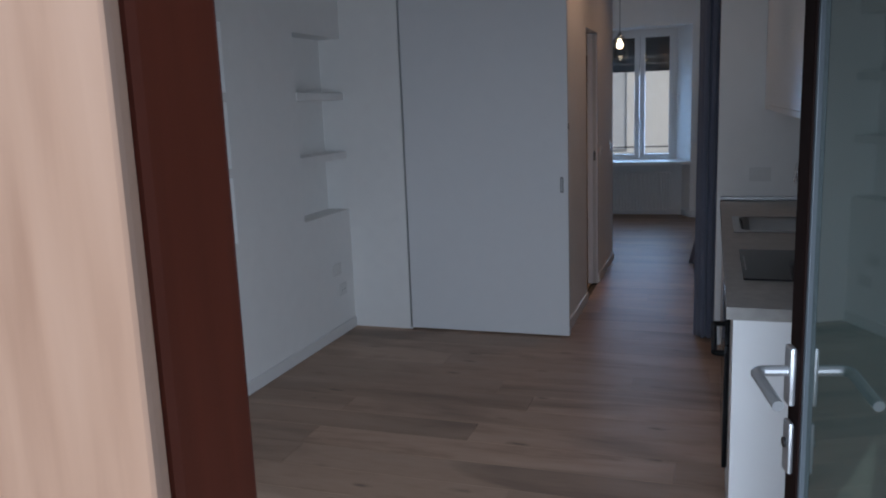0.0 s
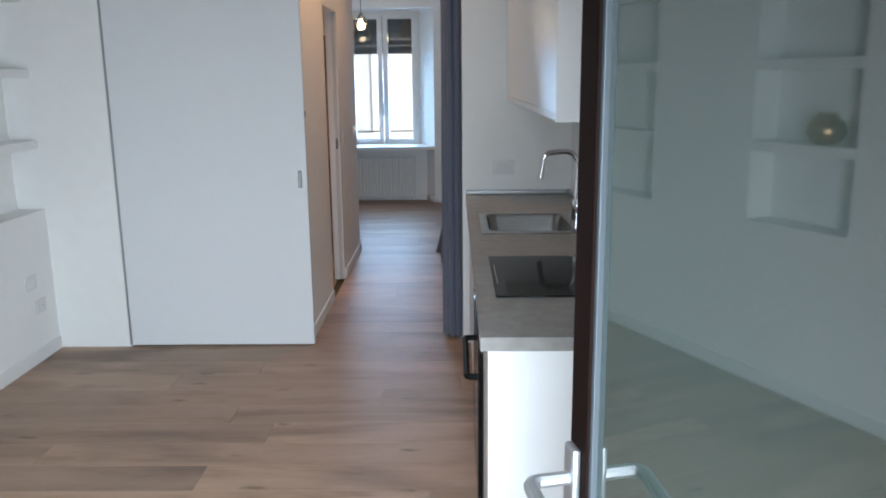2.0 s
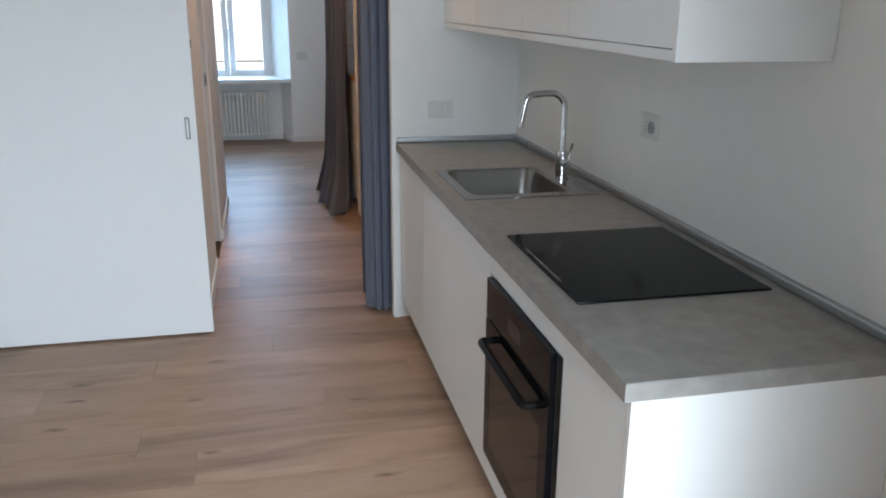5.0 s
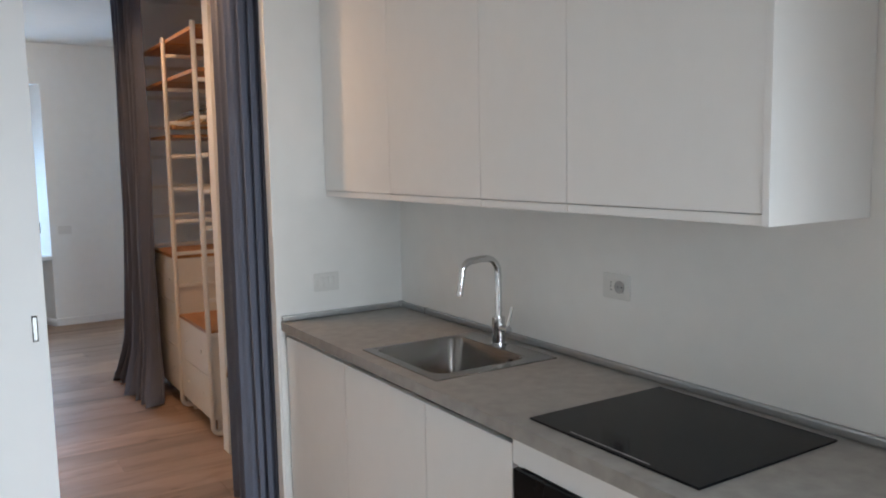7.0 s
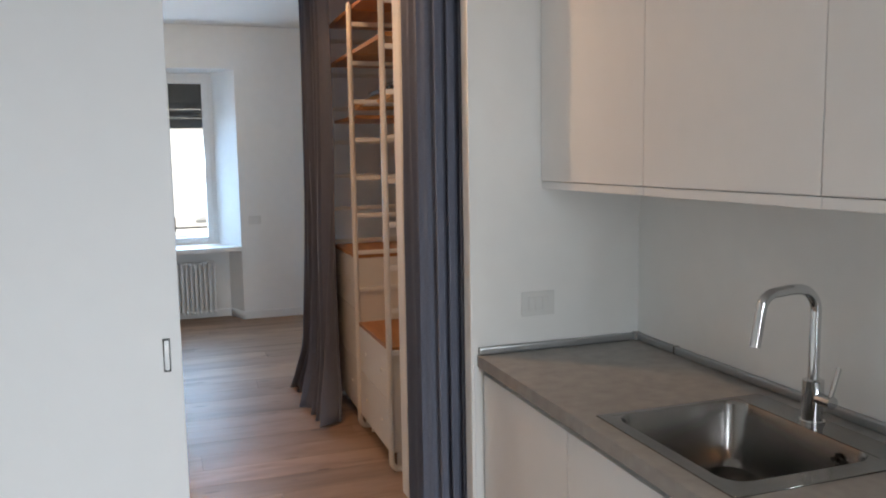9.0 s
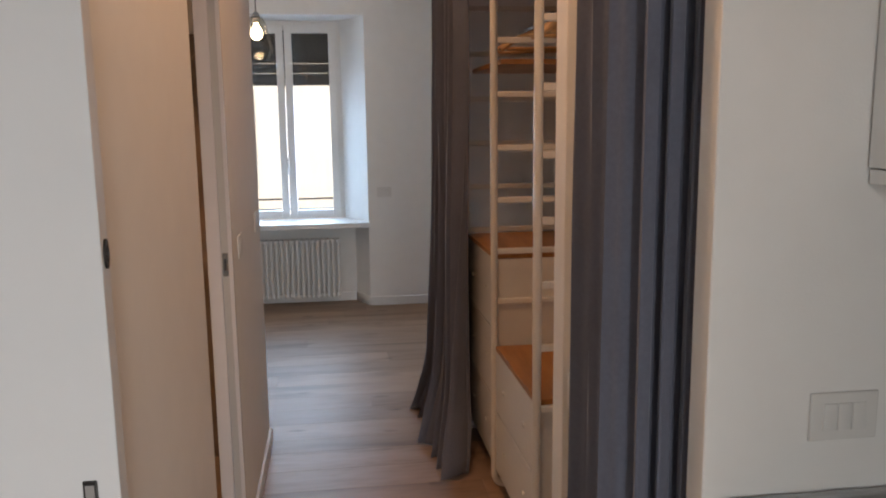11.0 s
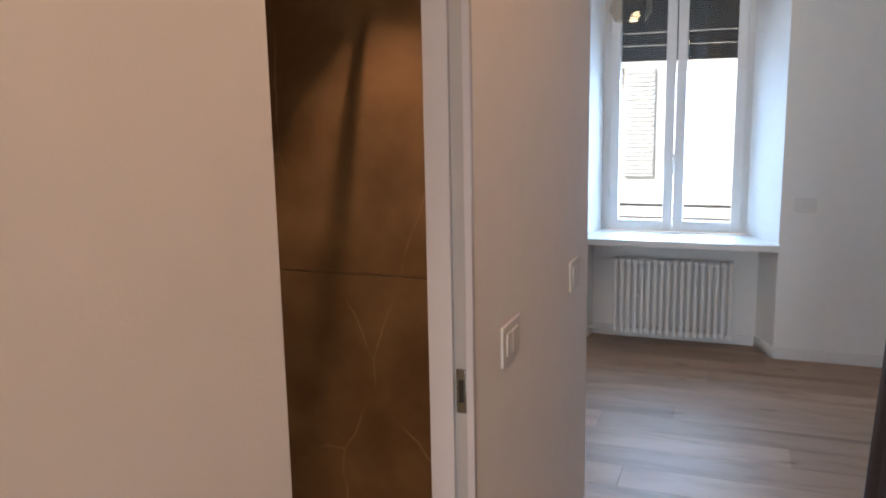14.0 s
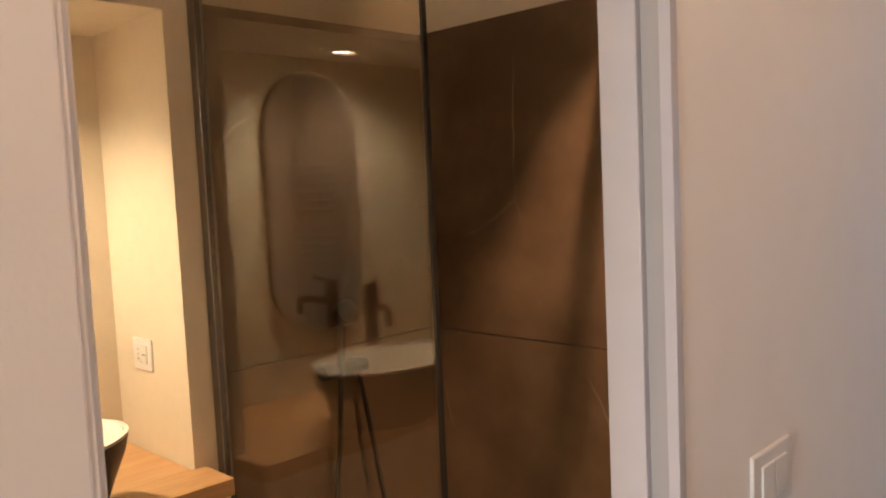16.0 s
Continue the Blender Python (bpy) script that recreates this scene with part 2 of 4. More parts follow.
JAMBGREY = material("grey_white_jamb_paint", (0.52, 0.52, 0.55), 0.45, vary=0.03)
GLASSBLACK = material("black_glass", (0.006, 0.006, 0.007), 0.07, vary=0.1, scale=5, ior=1.18)
BLACK = material("matt_black_metal", (0.014, 0.013, 0.013), 0.4, vary=0.15)
SMOKE = material("dark_oven_window", (0.022, 0.020, 0.018), 0.05, vary=0.2, scale=3, ior=1.35)
PLASTIC = material("white_plastic", (0.74, 0.74, 0.72), 0.35, vary=0.02)
PLASTICGREY = material("grey_plastic", (0.40, 0.40, 0.40), 0.4, vary=0.03)
CLOTH = material("blue_grey_curtain_cloth", (0.122, 0.136, 0.185), 0.95, vary=0.12, scale=30, bump=0.35, bump_scale=600, sheen=0.3)
WENGE = material("dark_brown_door_paint", (0.010, 0.005, 0.0042), 0.55, vary=0.2, scale=10, bump=0.1, ior=1.12)
SHUTTERWOOD = wood("reddish_brown_shutter_wood", (0.12, 0.021, 0.008), (0.18, 0.034, 0.013), (0.25, 0.052, 0.022), 0.6, along=2, knots=False)
DOORGLASS = material("greenish_backed_glass", (0.050, 0.076, 0.068), 0.03, vary=0.06, scale=1.5, ior=2.6)
SHELFWOOD = wood("honey_bamboo_board", (0.30, 0.12, 0.035), (0.42, 0.18, 0.055), (0.52, 0.25, 0.09), 0.45, along=1, knots=False)
RACKWHITE = material("white_powder_coat", (0.76, 0.74, 0.70), 0.35, vary=0.02)
DRAWER = material("white_drawer_lacquer", (0.74, 0.71, 0.66), 0.45, vary=0.02)
TILE = stone("brown_marble_tile", (0.12, 0.080, 0.052), (0.26, 0.185, 0.125), (0.46, 0.37, 0.27))
BATHWALL = material("cream_bathroom_paint", (0.70, 0.62, 0.50), 0.85, vary=0.03)
CERAMIC = material("white_ceramic", (0.80, 0.79, 0.76), 0.12, vary=0.01, coat=0.4)
CERAMICDARK = material("dark_ceramic_outside", (0.085, 0.055, 0.04), 0.45, vary=0.1)
BENCH = wood("oak_vanity_top", (0.36, 0.19, 0.08), (0.48, 0.28, 0.13), (0.58, 0.36, 0.19), 0.5, along=1, knots=False)
MIRROR = material("mirror", (0.85, 0.85, 0.84), 0.01, 1.0, vary=0.0)
SHOWERGLASS = clear("smoked_shower_glass", (0.86, 0.84, 0.79), gloss=0.08)
OVENGLASS = clear("smoked_oven_glass", (0.32, 0.30, 0.28), gloss=0.05)
ENAMEL = material("dark_oven_enamel", (0.06, 0.057, 0.054), 0.35, vary=0.15)
PANE = clear("window_glass", (0.95, 0.97, 0.97))
LAMPGLASS = clear("smoked_lamp_glass", (0.90, 0.88, 0.85))
BULB = emitter("glowing_bulb", (1.0, 0.80, 0.52), 14.0)
SPOTGLOW = emitter("spotlight_glow", (1.0, 0.78, 0.5), 10.0)
SLAT = material("dark_roller_slat", (0.035, 0.035, 0.038), 0.5, vary=0.1)
COPPER = material("hammered_bronze", (0.48, 0.30, 0.15), 0.22, 1.0, vary=0.15, scale=20, bump=0.9, bump_scale=90)
PLASTER = material("pale_street_plaster", (0.84, 0.81, 0.74), 0.9, vary=0.08, scale=2)
STONEFLOOR = material("grey_terrace_stone", (0.36, 0.34, 0.31), 0.7, vary=0.15, scale=5, bump=0.2)
ROADGREY = material("street_asphalt", (0.06, 0.06, 0.06), 0.85, vary=0.2, scale=8)
ROOF = material("clay_roof", (0.32, 0.15, 0.09), 0.8, vary=0.2, scale=8)
HANGERWOOD = wood("light_hanger_wood", (0.40, 0.22, 0.09), (0.52, 0.31, 0.14), (0.60, 0.39, 0.2), 0.4, knots=False)
HANDLEBLACK = material("matt_black_handle", (0.006, 0.006, 0.006), 0.55, ior=1.2)
RUBBER = material("dark_rubber", (0.03, 0.03, 0.03), 0.7)

# ---- building helpers ----


def box(bm, a, b, bevel=0.0, seg=2):
    lo, hi = [min(p, q) for p, q in zip(a, b)], [max(p, q) for p, q in zip(a, b)]
    m = Matrix.Translation([(p + q) / 2 for p, q in zip(lo, hi)]) @ Matrix.Diagonal([*(q - p for p, q in zip(lo, hi)), 1])
    made = bmesh.ops.create_cube(bm, size=1, matrix=m)["verts"]
    if bevel:
        edges = list({e for v in made for e in v.link_edges})
        bmesh.ops.bevel(bm, geom=edges, offset=bevel, segments=seg, affect="EDGES", profile=0.5)
    return bm


def prism(bm, points, z0, z1):
    low = [bm.verts.new((x, y, z0)) for x, y in points]
    top = [bm.verts.new((x, y, z1)) for x, y in points]
    bm.faces.new(list(reversed(low)))
    bm.faces.new(top)
    for i in range(len(points)):
        j = (i + 1) % len(points)
        bm.faces.new((low[i], low[j], top[j], top[i]))
    bmesh.ops.recalc_face_normals(bm, faces=bm.faces)
    return bm


def rod(bm, a, b, r, n=12, r2=None):
    a, b = Vector(a), Vector(b)
    turn = (b - a).to_track_quat("Z", "Y").to_matrix().to_4x4()
    bmesh.ops.create_cone(bm, cap_ends=True, segments=n, radius1=r, radius2=r if r2 is None else r2, depth=(b - a).length, matrix=Matrix.Translation((a + b) / 2) @ turn)
    return bm


def tube(bm, points, r, n=10):
    """A round tube along a line of points, capped at both ends."""
    pts = [Vector(p) for p in points]
    rings, up = [], None
    for i, p in enumerate(pts):
        d = (pts[min(i + 1, len(pts) - 1)] - pts[max(i - 1, 0)]).normalized()
        if up is None:
            up = d.orthogonal().normalized()
        up = (up - d * up.dot(d)).normalized()
        side = d.cross(up)
        rings.append([bm.verts.new(p + r * (math.cos(t) * up + math.sin(t) * side)) for t in [2 * math.pi * k / n for k in range(n)]])
    for a, b in zip(rings, rings[1:]):
        for k in range(n):
            bm.faces.new((a[k], a[(k + 1) % n], b[(k + 1) % n], b[k]))
    bm.faces.new(list(reversed(rings[0])))
    bm.faces.new(rings[-1])
    return bm


def arc(centre, r, a0, a1, u, v, steps=8):
    c, u, v = Vector(centre), Vector(u), Vector(v)
    return [c + r * (math.cos(radians(a0 + (a1 - a0) * k / steps)) * u + math.sin(radians(a0 + (a1 - a0) * k / steps)) * v) for k in range(steps + 1)]


def lathe(bm, centre, profile, n=32, sx=1.0, sy=1.0):
    """A body of revolution from pairs of radius and height; sx and sy draw it out to an oval."""
    rings = []
    for r, z in profile:
        rings.append([bm.verts.new((centre[0] + sx * r * math.cos(2 * math.pi * k / n), centre[1] + sy * r * math.sin(2 * math.pi * k / n), centre[2] + z)) for k in range(n)])
    for a, b in zip(rings, rings[1:]):
        for k in range(n):
            bm.faces.new((a[k], a[(k + 1) % n], b[(k + 1) % n], b[k]))
    bm.faces.new(list(reversed(rings[0])))
    bm.faces.new(rings[-1])
    bmesh.ops.recalc_face_normals(bm, faces=bm.faces)
    return bm


def mesh_of(name, bm, mat, smooth=True):
    me = bpy.data.meshes.new(name)
    bm.to_mesh(me)
    bm.free()
    me.materials.append(mat)
    if smooth:
        me.shade_smooth()
        me.set_sharp_from_angle(angle=radians(35))
        for p in me.polygons:
            if p.area > 0.0012 and max(abs(c) for c in p.normal) > 0.9995:
                p.use_smooth = False
    return me


def thing(name, at, label, category, group="", kind="", turn=0.0):
    ob = new(name)
    ob.empty_display_size = 0.1
    ob.matrix_basis = pose(*at, 0, 0, turn)
    return tagged(ob, label, category, group, kind)


def part(name, bm, mat, parent, label="", local=False, smooth=True):
    """One mesh under a thing or a part. Its points are in the world's metres, or local to the thing."""
    if not local:
        top = parent
        while top.parent:
            top = top.parent
        bmesh.ops.transform(bm, matrix=top.matrix_basis.inverted(), verts=bm.verts)
    ob = new(name, mesh_of(name, bm, mat, smooth))
    ob.parent = parent
    return tagged(ob, label)


def whole(name, bm, mat, label, category, kind="", group=""):
    """A thing that is one mesh."""
    return tagged(new(name, mesh_of(name, bm, mat)), label, category, group, kind)


def B(*boxes, bevel=0.0):
    bm = bmesh.new()
    for a, b in boxes:
        box(bm, a, b, bevel)
    return bm


# ---- the plan ----
H = 2.78            # ceiling
X_LEFT, X_RIGHT = -2.28, 0.757    # kitchen side walls
Y_DOOR, Y_PART = 1.37, 5.65       # entrance wall, wall with the sliding panel
X_COR, Y_COR = -0.786, 8.263      # left wall of the corridor and its end
Y_FAR = 11.10                     # window wall


def wall(name, bm, mat=WALL, label="smooth white painted wall"):
    return whole(name, bm, mat, label, "wall", "structure")


# kitchen: the left wall with two shelf niches
NZ0, NZ1, ND = 0.84, 1.985, 0.16
XB = X_LEFT - 0.30
wall("wall_left", B(
    ((XB, 1.45, 0), (X_LEFT, 5.65, NZ0)), ((XB, 1.45, NZ1), (X_LEFT, 5.65, H)),
    ((XB, 1.45, NZ0), (X_LEFT, 3.64, NZ1)), ((XB, 4.23, NZ0), (X_LEFT, 4.965, NZ1)),
    ((XB, 3.64, NZ0), (X_LEFT - ND, 4.23, NZ1)), ((XB, 4.965, NZ0), (X_LEFT - ND, 5.65, NZ1))), label="white wall with two recessed shelf niches")
for y0, y1 in ((3.642, 4.228), (4.967, 5.612)):
    for z in (1.19, 1.582):
        whole("niche_shelf", B(((X_LEFT - ND, y0, z), (X_LEFT + 0.004, y1, z + 0.048)), bevel=0.003), WALL, "thick white plaster shelf in a wall niche", "shelf", group="niche shelves")
wall("wall_right", B(((X_RIGHT, 1.45, 0), (X_RIGHT + 0.2, 5.65, H))))
# entrance wall with its doorway
wall("wall_entrance", B(((XB, 0.95, 0), (-0.565, 1.45, H)), ((0.50, 0.95, 0), (X_RIGHT + 0.2, 1.45, H)), ((-0.565, 0.95, 2.16), (0.50, 1.45, H))), label="thick white wall round the entrance door")
# wall behind the sliding panel
wall("wall_partition", B(((XB, 5.65, 0), (X_COR, 5.75, H)), ((X_LEFT - ND, 5.612, 0), (-1.85, 5.65, H))))
wall("wall_kitchen_end", B(((0.135, 5.645, 0), (X_RIGHT + 0.2, 5.705, H)), bevel=0.004), label="white wall end between kitchen and wardrobe")
# corridor, bathroom and living room
wall("wall_corridor", B(((-0.866, 5.75, 0), (X_COR, 6.62, H)), ((-0.866, 6.62, 2.05), (X_COR, 7.21, H)), ((-0.866, 7.21, 0), (X_COR, Y_COR, H)), bevel=0.002), label="white corridor wall with a pocket door opening")
wall("wall_bathroom_end", B(((-2.7, 8.15, 0), (-0.866, Y_COR, H))))
wall("wall_bathroom_left", B(
    ((-2.7, 5.75, 0), (-2.10, 6.20, H)), ((-2.7, 7.345, 0), (-2.10, 8.15, H)), ((-2.7, 6.20, 1.90), (-2.10, 7.345, H)),
    ((-2.7, 6.20, 0), (-2.48, 7.345, 1.90))), BATHWALL, "cream bathroom wall with a lit recess")
wall("wall_wardrobe", B(((0.86, 5.705, 0), (1.06, 8.75, H)), ((0.25, 8.65, 0), (0.86, 8.75, H))))
wall("wall_living_left", B(((-3.9, Y_COR, 0), (-3.7, 11.8, H)), ((-3.7, Y_COR, 0), (-2.7, Y_COR + 0.1, H))))
wall("wall_living_right", B(((1.06, 8.65, 0), (1.26, 11.8, H))))
bm = bmesh.new()
prism(bm, [(-3.7, Y_FAR), (-1.36, Y_FAR), (-1.29, 11.48), (-1.29, 11.75), (-3.7, 11.75)], 0, H)
prism(bm, [(-0.155, Y_FAR), (1.06, Y_FAR), (1.06, 11.75), (-0.34, 11.75), (-0.34, 11.48), (-0.25, 11.32)], 0, H)
prism(bm, [(-1.36, Y_FAR), (-0.155, Y_FAR), (-0.34, 11.75), (-1.29, 11.75)], 2.385, H)
box(bm, (-1.36, 11.34, 0), (-0.2, 11.75, 0.665))
wall("wall_window", bm, label="white wall with a deep splayed window reveal")
whole("ceiling", B(((-3.95, 0.95, H), (1.3, 11.8, H + 0.15))), CEIL, "plain white ceiling", "ceiling", "structure")
whole("ceiling_bathroom", B(((-2.7, 5.75, 2.40), (-0.866, 8.15, 2.46))), BATHWALL, "lowered cream bathroom ceiling", "ceiling", "structure")
floor = whole("floor", B(((-3.95, 0.95, -0.12), (1.3, 11.8, -0.016))), GAP, "wide brushed oak plank floor with dark knots", "floor", "structure")
whole("bathroom_floor", B(((-2.7, 5.75, -0.016), (-0.84, 8.15, 0.0))), TILE, "brown stone bathroom floor", "floor", "structure")
# skirting boards
SK = 0.075
for bits in ([((X_LEFT, 1.45, 0), (X_LEFT + 0.014, 5.60, SK))],
             [((-0.15, Y_FAR - 0.014, 0), (1.06, Y_FAR, SK))], [((-3.7, Y_FAR - 0.014, 0), (-1.365, Y_FAR, SK))],
             [((X_COR, 7.24, 0), (X_COR + 0.012, Y_COR, SK))], [((X_COR, 5.76, 0), (X_COR + 0.012, 6.60, SK))],
             [((-1.3, 11.326, 0), (-0.26, 11.34, SK))]):
    whole("baseboard", B(*bits, bevel=0.004), TRIM, "low white skirting board", "baseboard", "structure")
bm = bmesh.new()
prism(bm, [(-0.155, Y_FAR - 0.014), (-0.265, 11.32), (-0.25, 11.32), (-0.14, Y_FAR)], 0, SK)
whole("baseboard", bm, TRIM, "low white skirting board", "baseboard", "structure")

# ---- entrance ----
door_frame = thing("door_frame", (-0.5, 1.37, 0), "dark brown entrance door frame with aluminium edge", "door frame", kind="structure")
part("jamb", B(((-0.565, 1.16, 0), (-0.504, 1.40, 2.16)), bevel=0.006), WENGE, door_frame)
part("jamb", B(((0.445, 1.16, 0), (0.50, 1.40, 2.16)), bevel=0.006), WENGE, door_frame)
part("head", B(((-0.52, 1.16, 2.10), (0.445, 1.40, 2.16)), bevel=0.006), WENGE, door_frame)
part("edge_strip", B(((-0.512, 1.4005, 0.0), (-0.497, 1.418, 2.10)), bevel=0.002), GREYEDGE, door_frame, "grey aluminium edge strip")
for z in (0.75, 1.28):
    bm = bmesh.new()
    rod(bm, (-0.499, 1.41, z), (-0.494, 1.41, z), 0.006)
    part("screw", bm, STEEL, door_frame)
whole("threshold", B(((-0.52, 1.10, -0.016), (0.445, 1.45, 0.002)), bevel=0.003), ALU, "flat metal threshold under the entrance door", "threshold", "structure")

# the open glazed leaf: local x runs from hinge to free edge
hinge, free = Vector((0.43, 1.36, 0)), Vector((0.262, 2.085, 0))
LEAF = (free - hinge).length
leaf = thing("door_1", hinge, "open dark brown entrance door with greenish glass", "door", kind="structure", turn=math.degrees(math.atan2((free - hinge).y, (free - hinge).x)))
part("stile", B(((LEAF - 0.055, -0.024, 0.01), (LEAF, 0.024, 2.09)), bevel=0.004), WENGE, leaf, local=True)
part("stile", B(((0.0, -0.024, 0.01), (0.098, 0.024, 2.09)), bevel=0.004), WENGE, leaf, local=True)
part("rail", B(((0.098, -0.024, 0.01), (LEAF - 0.055, 0.024, 0.10)), bevel=0.004), WENGE, leaf, local=True)
part("rail", B(((0.098, -0.024, 2.0), (LEAF - 0.055, 0.024, 2.09)), bevel=0.004), WENGE, leaf, local=True)
part("pane", B(((0.098, -0.012, 0.10), (LEAF - 0.055, 0.012, 2.0))), DOORGLASS, leaf, "greenish reflecting glass", local=True)
part("glazing_bead", B(((LEAF - 0.063, 0.010, 0.10), (LEAF - 0.054, 0.020, 2.0)), bevel=0.002), GREYEDGE, leaf, "pale grey bead", local=True)
for side in (1, -1):
    base = part("handle_plate", B(((LEAF - 0.042, 0.024 * side, 0.995), (LEAF - 0.008, 0.036 * side, 1.10)), bevel=0.005), ALU, leaf, "satin metal plate", local=True)
    bm = bmesh.new()
    tube(bm, [(LEAF - 0.025, 0.03 * side, 1.055), (LEAF - 0.025, 0.075 * side, 1.055), *arc((LEAF - 0.04, 0.075 * side, 1.055), 0.015, 0, 90, (1, 0, 0), (0, side, 0), 4), (LEAF - 0.15, 0.088 * side, 1.04)], 0.0095, 10)
    part("lever", bm, ALU, base, "satin metal lever", local=True)
    lock = part("lock_plate", B(((LEAF - 0.042, 0.024 * side, 0.87), (LEAF - 0.008, 0.034 * side, 0.965)), bevel=0.005), ALU, leaf, "satin metal lock plate", local=True)
    bm = bmesh.new()
    rod(bm, (LEAF - 0.025, 0.03 * side, 0.925), (LEAF - 0.025, 0.038 * side, 0.925), 0.009)
    part("cylinder", bm, BLACK, lock, local=True)

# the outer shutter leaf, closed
# paler version of the shutter wood: sunlight on the outer face put into colour
SUNLITWOOD = wood("sunlit_shutter_wood", (0.48, 0.30, 0.21), (0.66, 0.46, 0.34), (0.80, 0.60, 0.47), 0.5, along=2, knots=False)
shutter = thing("window_shutter", (-0.53, 0.83, 0), "closed varnished reddish-brown wooden shutter leaf", "shutter")
part("face_board", B(((-0.53, 0.799, 0.02), (-0.038, 0.8055, 2.38)), bevel=0.002), SUNLITWOOD, shutter, "outer face with sunlight in its pale tone")
part("stile", B(((-0.095, 0.806, 0.02), (-0.0375, 0.848, 2.38)), bevel=0.004), SHUTTERWOOD, shutter)
part("stile", B(((-0.53, 0.806, 0.02), (-0.465, 0.848, 2.38)), bevel=0.004), SHUTTERWOOD, shutter)
for z in (0.02, 1.1, 2.30):
    part("rail", B(((-0.465, 0.806, z), (-0.095, 0.848, z + 0.08)), bevel=0.003), SHUTTERWOOD, shutter)
part("board", B(((-0.465, 0.812, 0.10), (-0.095, 0.845, 1.10))), SHUTTERWOOD, shutter)
part("board", B(((-0.465, 0.812, 1.18), (-0.095, 0.845, 2.30))), SHUTTERWOOD, shutter)
for z in (0.3, 1.9):
    part("strap_hinge", B(((-0.56, 0.85, z), (-0.40, 0.955, z + 0.03)), bevel=0.004), BLACK, shutter)

# outside: terrace, street, facade opposite
ground = whole("ground", B(((-800, -800, -3.3), (800, 800, -3.2))), ROADGREY, "grey street ground reaching the horizon", "ground", "structure")
whole("terrace", B(((-6, -5, -0.3), (6, 0.95, -0.02))), STONEFLOOR, "grey stone terrace before the entrance", "terrace", "structure")
whole("terrace_support", B(((-5.8, -4.8, -3.2), (5.8, 0.95, -0.3))), PLASTER, "plain plaster block under the terrace", "wall", "structure")
whole("house_base", B(((-3.95, 0.95, -3.2), (1.3, 11.8, -0.12))), PLASTER, "plain plaster lower storey of the house", "wall", "structure")
opposite = thing("apartment_building", (-0.8, 22, -3.2), "pale sunlit apartment building across the street", "building")
WINX = (-7.0, -3.2, 0.8, 4.6)
bm = bmesh.new()
xs = [-10.0]
for x in WINX:
    box(bm, (xs[-1], 22.0, -3.2), (x - 0.55, 22.4, 8.0))
    for z0, z1 in ((-3.2, 0.2), (2.3, 3.6), (5.7, 8.0)):
        box(bm, (x - 0.55, 22.0, z0), (x + 0.55, 22.4, z1))
    xs.append(x + 0.55)
box(bm, (xs[-1], 22.0, -3.2), (8.5, 22.4, 8.0))
box(bm, (-10, 22.4, -3.2), (8.5, 30, 8.0))
part("wall", bm, PLASTER, opposite)
part("roof", B(((-10.4, 21.5, 8.0), (8.9, 30.3, 8.3)), bevel=0.03), ROOF, opposite)
for x in WINX:
    for z in (0.2, 3.6):
        w = part("window", B(((x - 0.55, 22.30, z), (x + 0.55, 22.34, z + 2.1))), PLASTIC, opposite)
        for k in (-1, 1):
            bm = B(((x + k * 0.85 - 0.28, 21.95, z), (x + k * 0.85 + 0.28, 21.99, z + 2.1)))
            for j in range(24):
                box(bm, (x + k * 0.85 - 0.25, 21.93, z + 0.06 + j * 0.084), (x + k * 0.85 + 0.25, 21.95, z + 0.10 + j * 0.084))
            part("shutter", bm, PLASTIC, w, "pale louvred shutter")

# ---- sliding panel ----
panel = thing("sliding_door", (-1.3, 5.625, 0), "full-height white sliding door panel, pushed open", "door")
part("leaf", B(((-1.845, 5.6060, 0.012), (-0.752, 5.6440, H - 0.005)), bevel=0.002), PANEL, panel)
pull = part("flush_pull", B(((-0.802, 5.6035, 0.952), (-0.782, 5.6090, 1.048)), bevel=0.002), BLACK, panel, "slim dark flush pull")
part("pull_inset", B(((-0.798, 5.6020, 0.958), (-0.786, 5.6080, 1.042))), ALU, pull)
bm = bmesh.new()
lathe(bm, (0, 0, 0), [(0.001, 0), (0.016, 0), (0.016, 0.003), (0.010, 0.003), (0.009, -0.001), (0.001, -0.001)], 20)
bmesh.ops.transform(bm, matrix=pose(-0.752, 5.6250, 1.365, 0, 90, 0) @ Matrix.Diagonal((1.3, 0.6, 1, 1)), verts=bm.verts)
part("edge_pull", bm, BLACK, panel, "small oval finger pull")
part("top_track", B(((-2.25, 5.6100, H - 0.004), (-0.76, 5.6400, H + 0.002))), ALU, panel)
part("edge_profile", B(((-1.857, 5.6040, 0.012), (-1.846, 5.6450, H - 0.005))), ALU, panel, "grey seal along the panel")

# pocket door jamb
jamb = thing("door_2", (-0.83, 7.2, 0), "grey-white pocket door frame with strike plate", "door frame", kind="structure")
part("jamb_face", B(((-0.865, 7.196, 0), (-0.820, 7.212, 2.05)), bevel=0.002), JAMBGREY, jamb)
part("jamb_groove", B(((-0.820, 7.206, 0), (-0.796, 7.214, 2.05))), PLASTICGREY, jamb, "grey recessed groove")
part("jamb_lip", B(((-0.796, 7.198, 0), (-0.783, 7.212, 2.05)), bevel=0.001), JAMBGREY, jamb)
plate = part("strike_plate", B(((-0.817, 7.2035, 1.03), (-0.799, 7.2075, 1.11)), bevel=0.001), STEEL, jamb, "steel strike plate")
part("strike_hole", B(((-0.812, 7.2025, 1.05), (-0.804, 7.206, 1.09))), BLACK, plate)
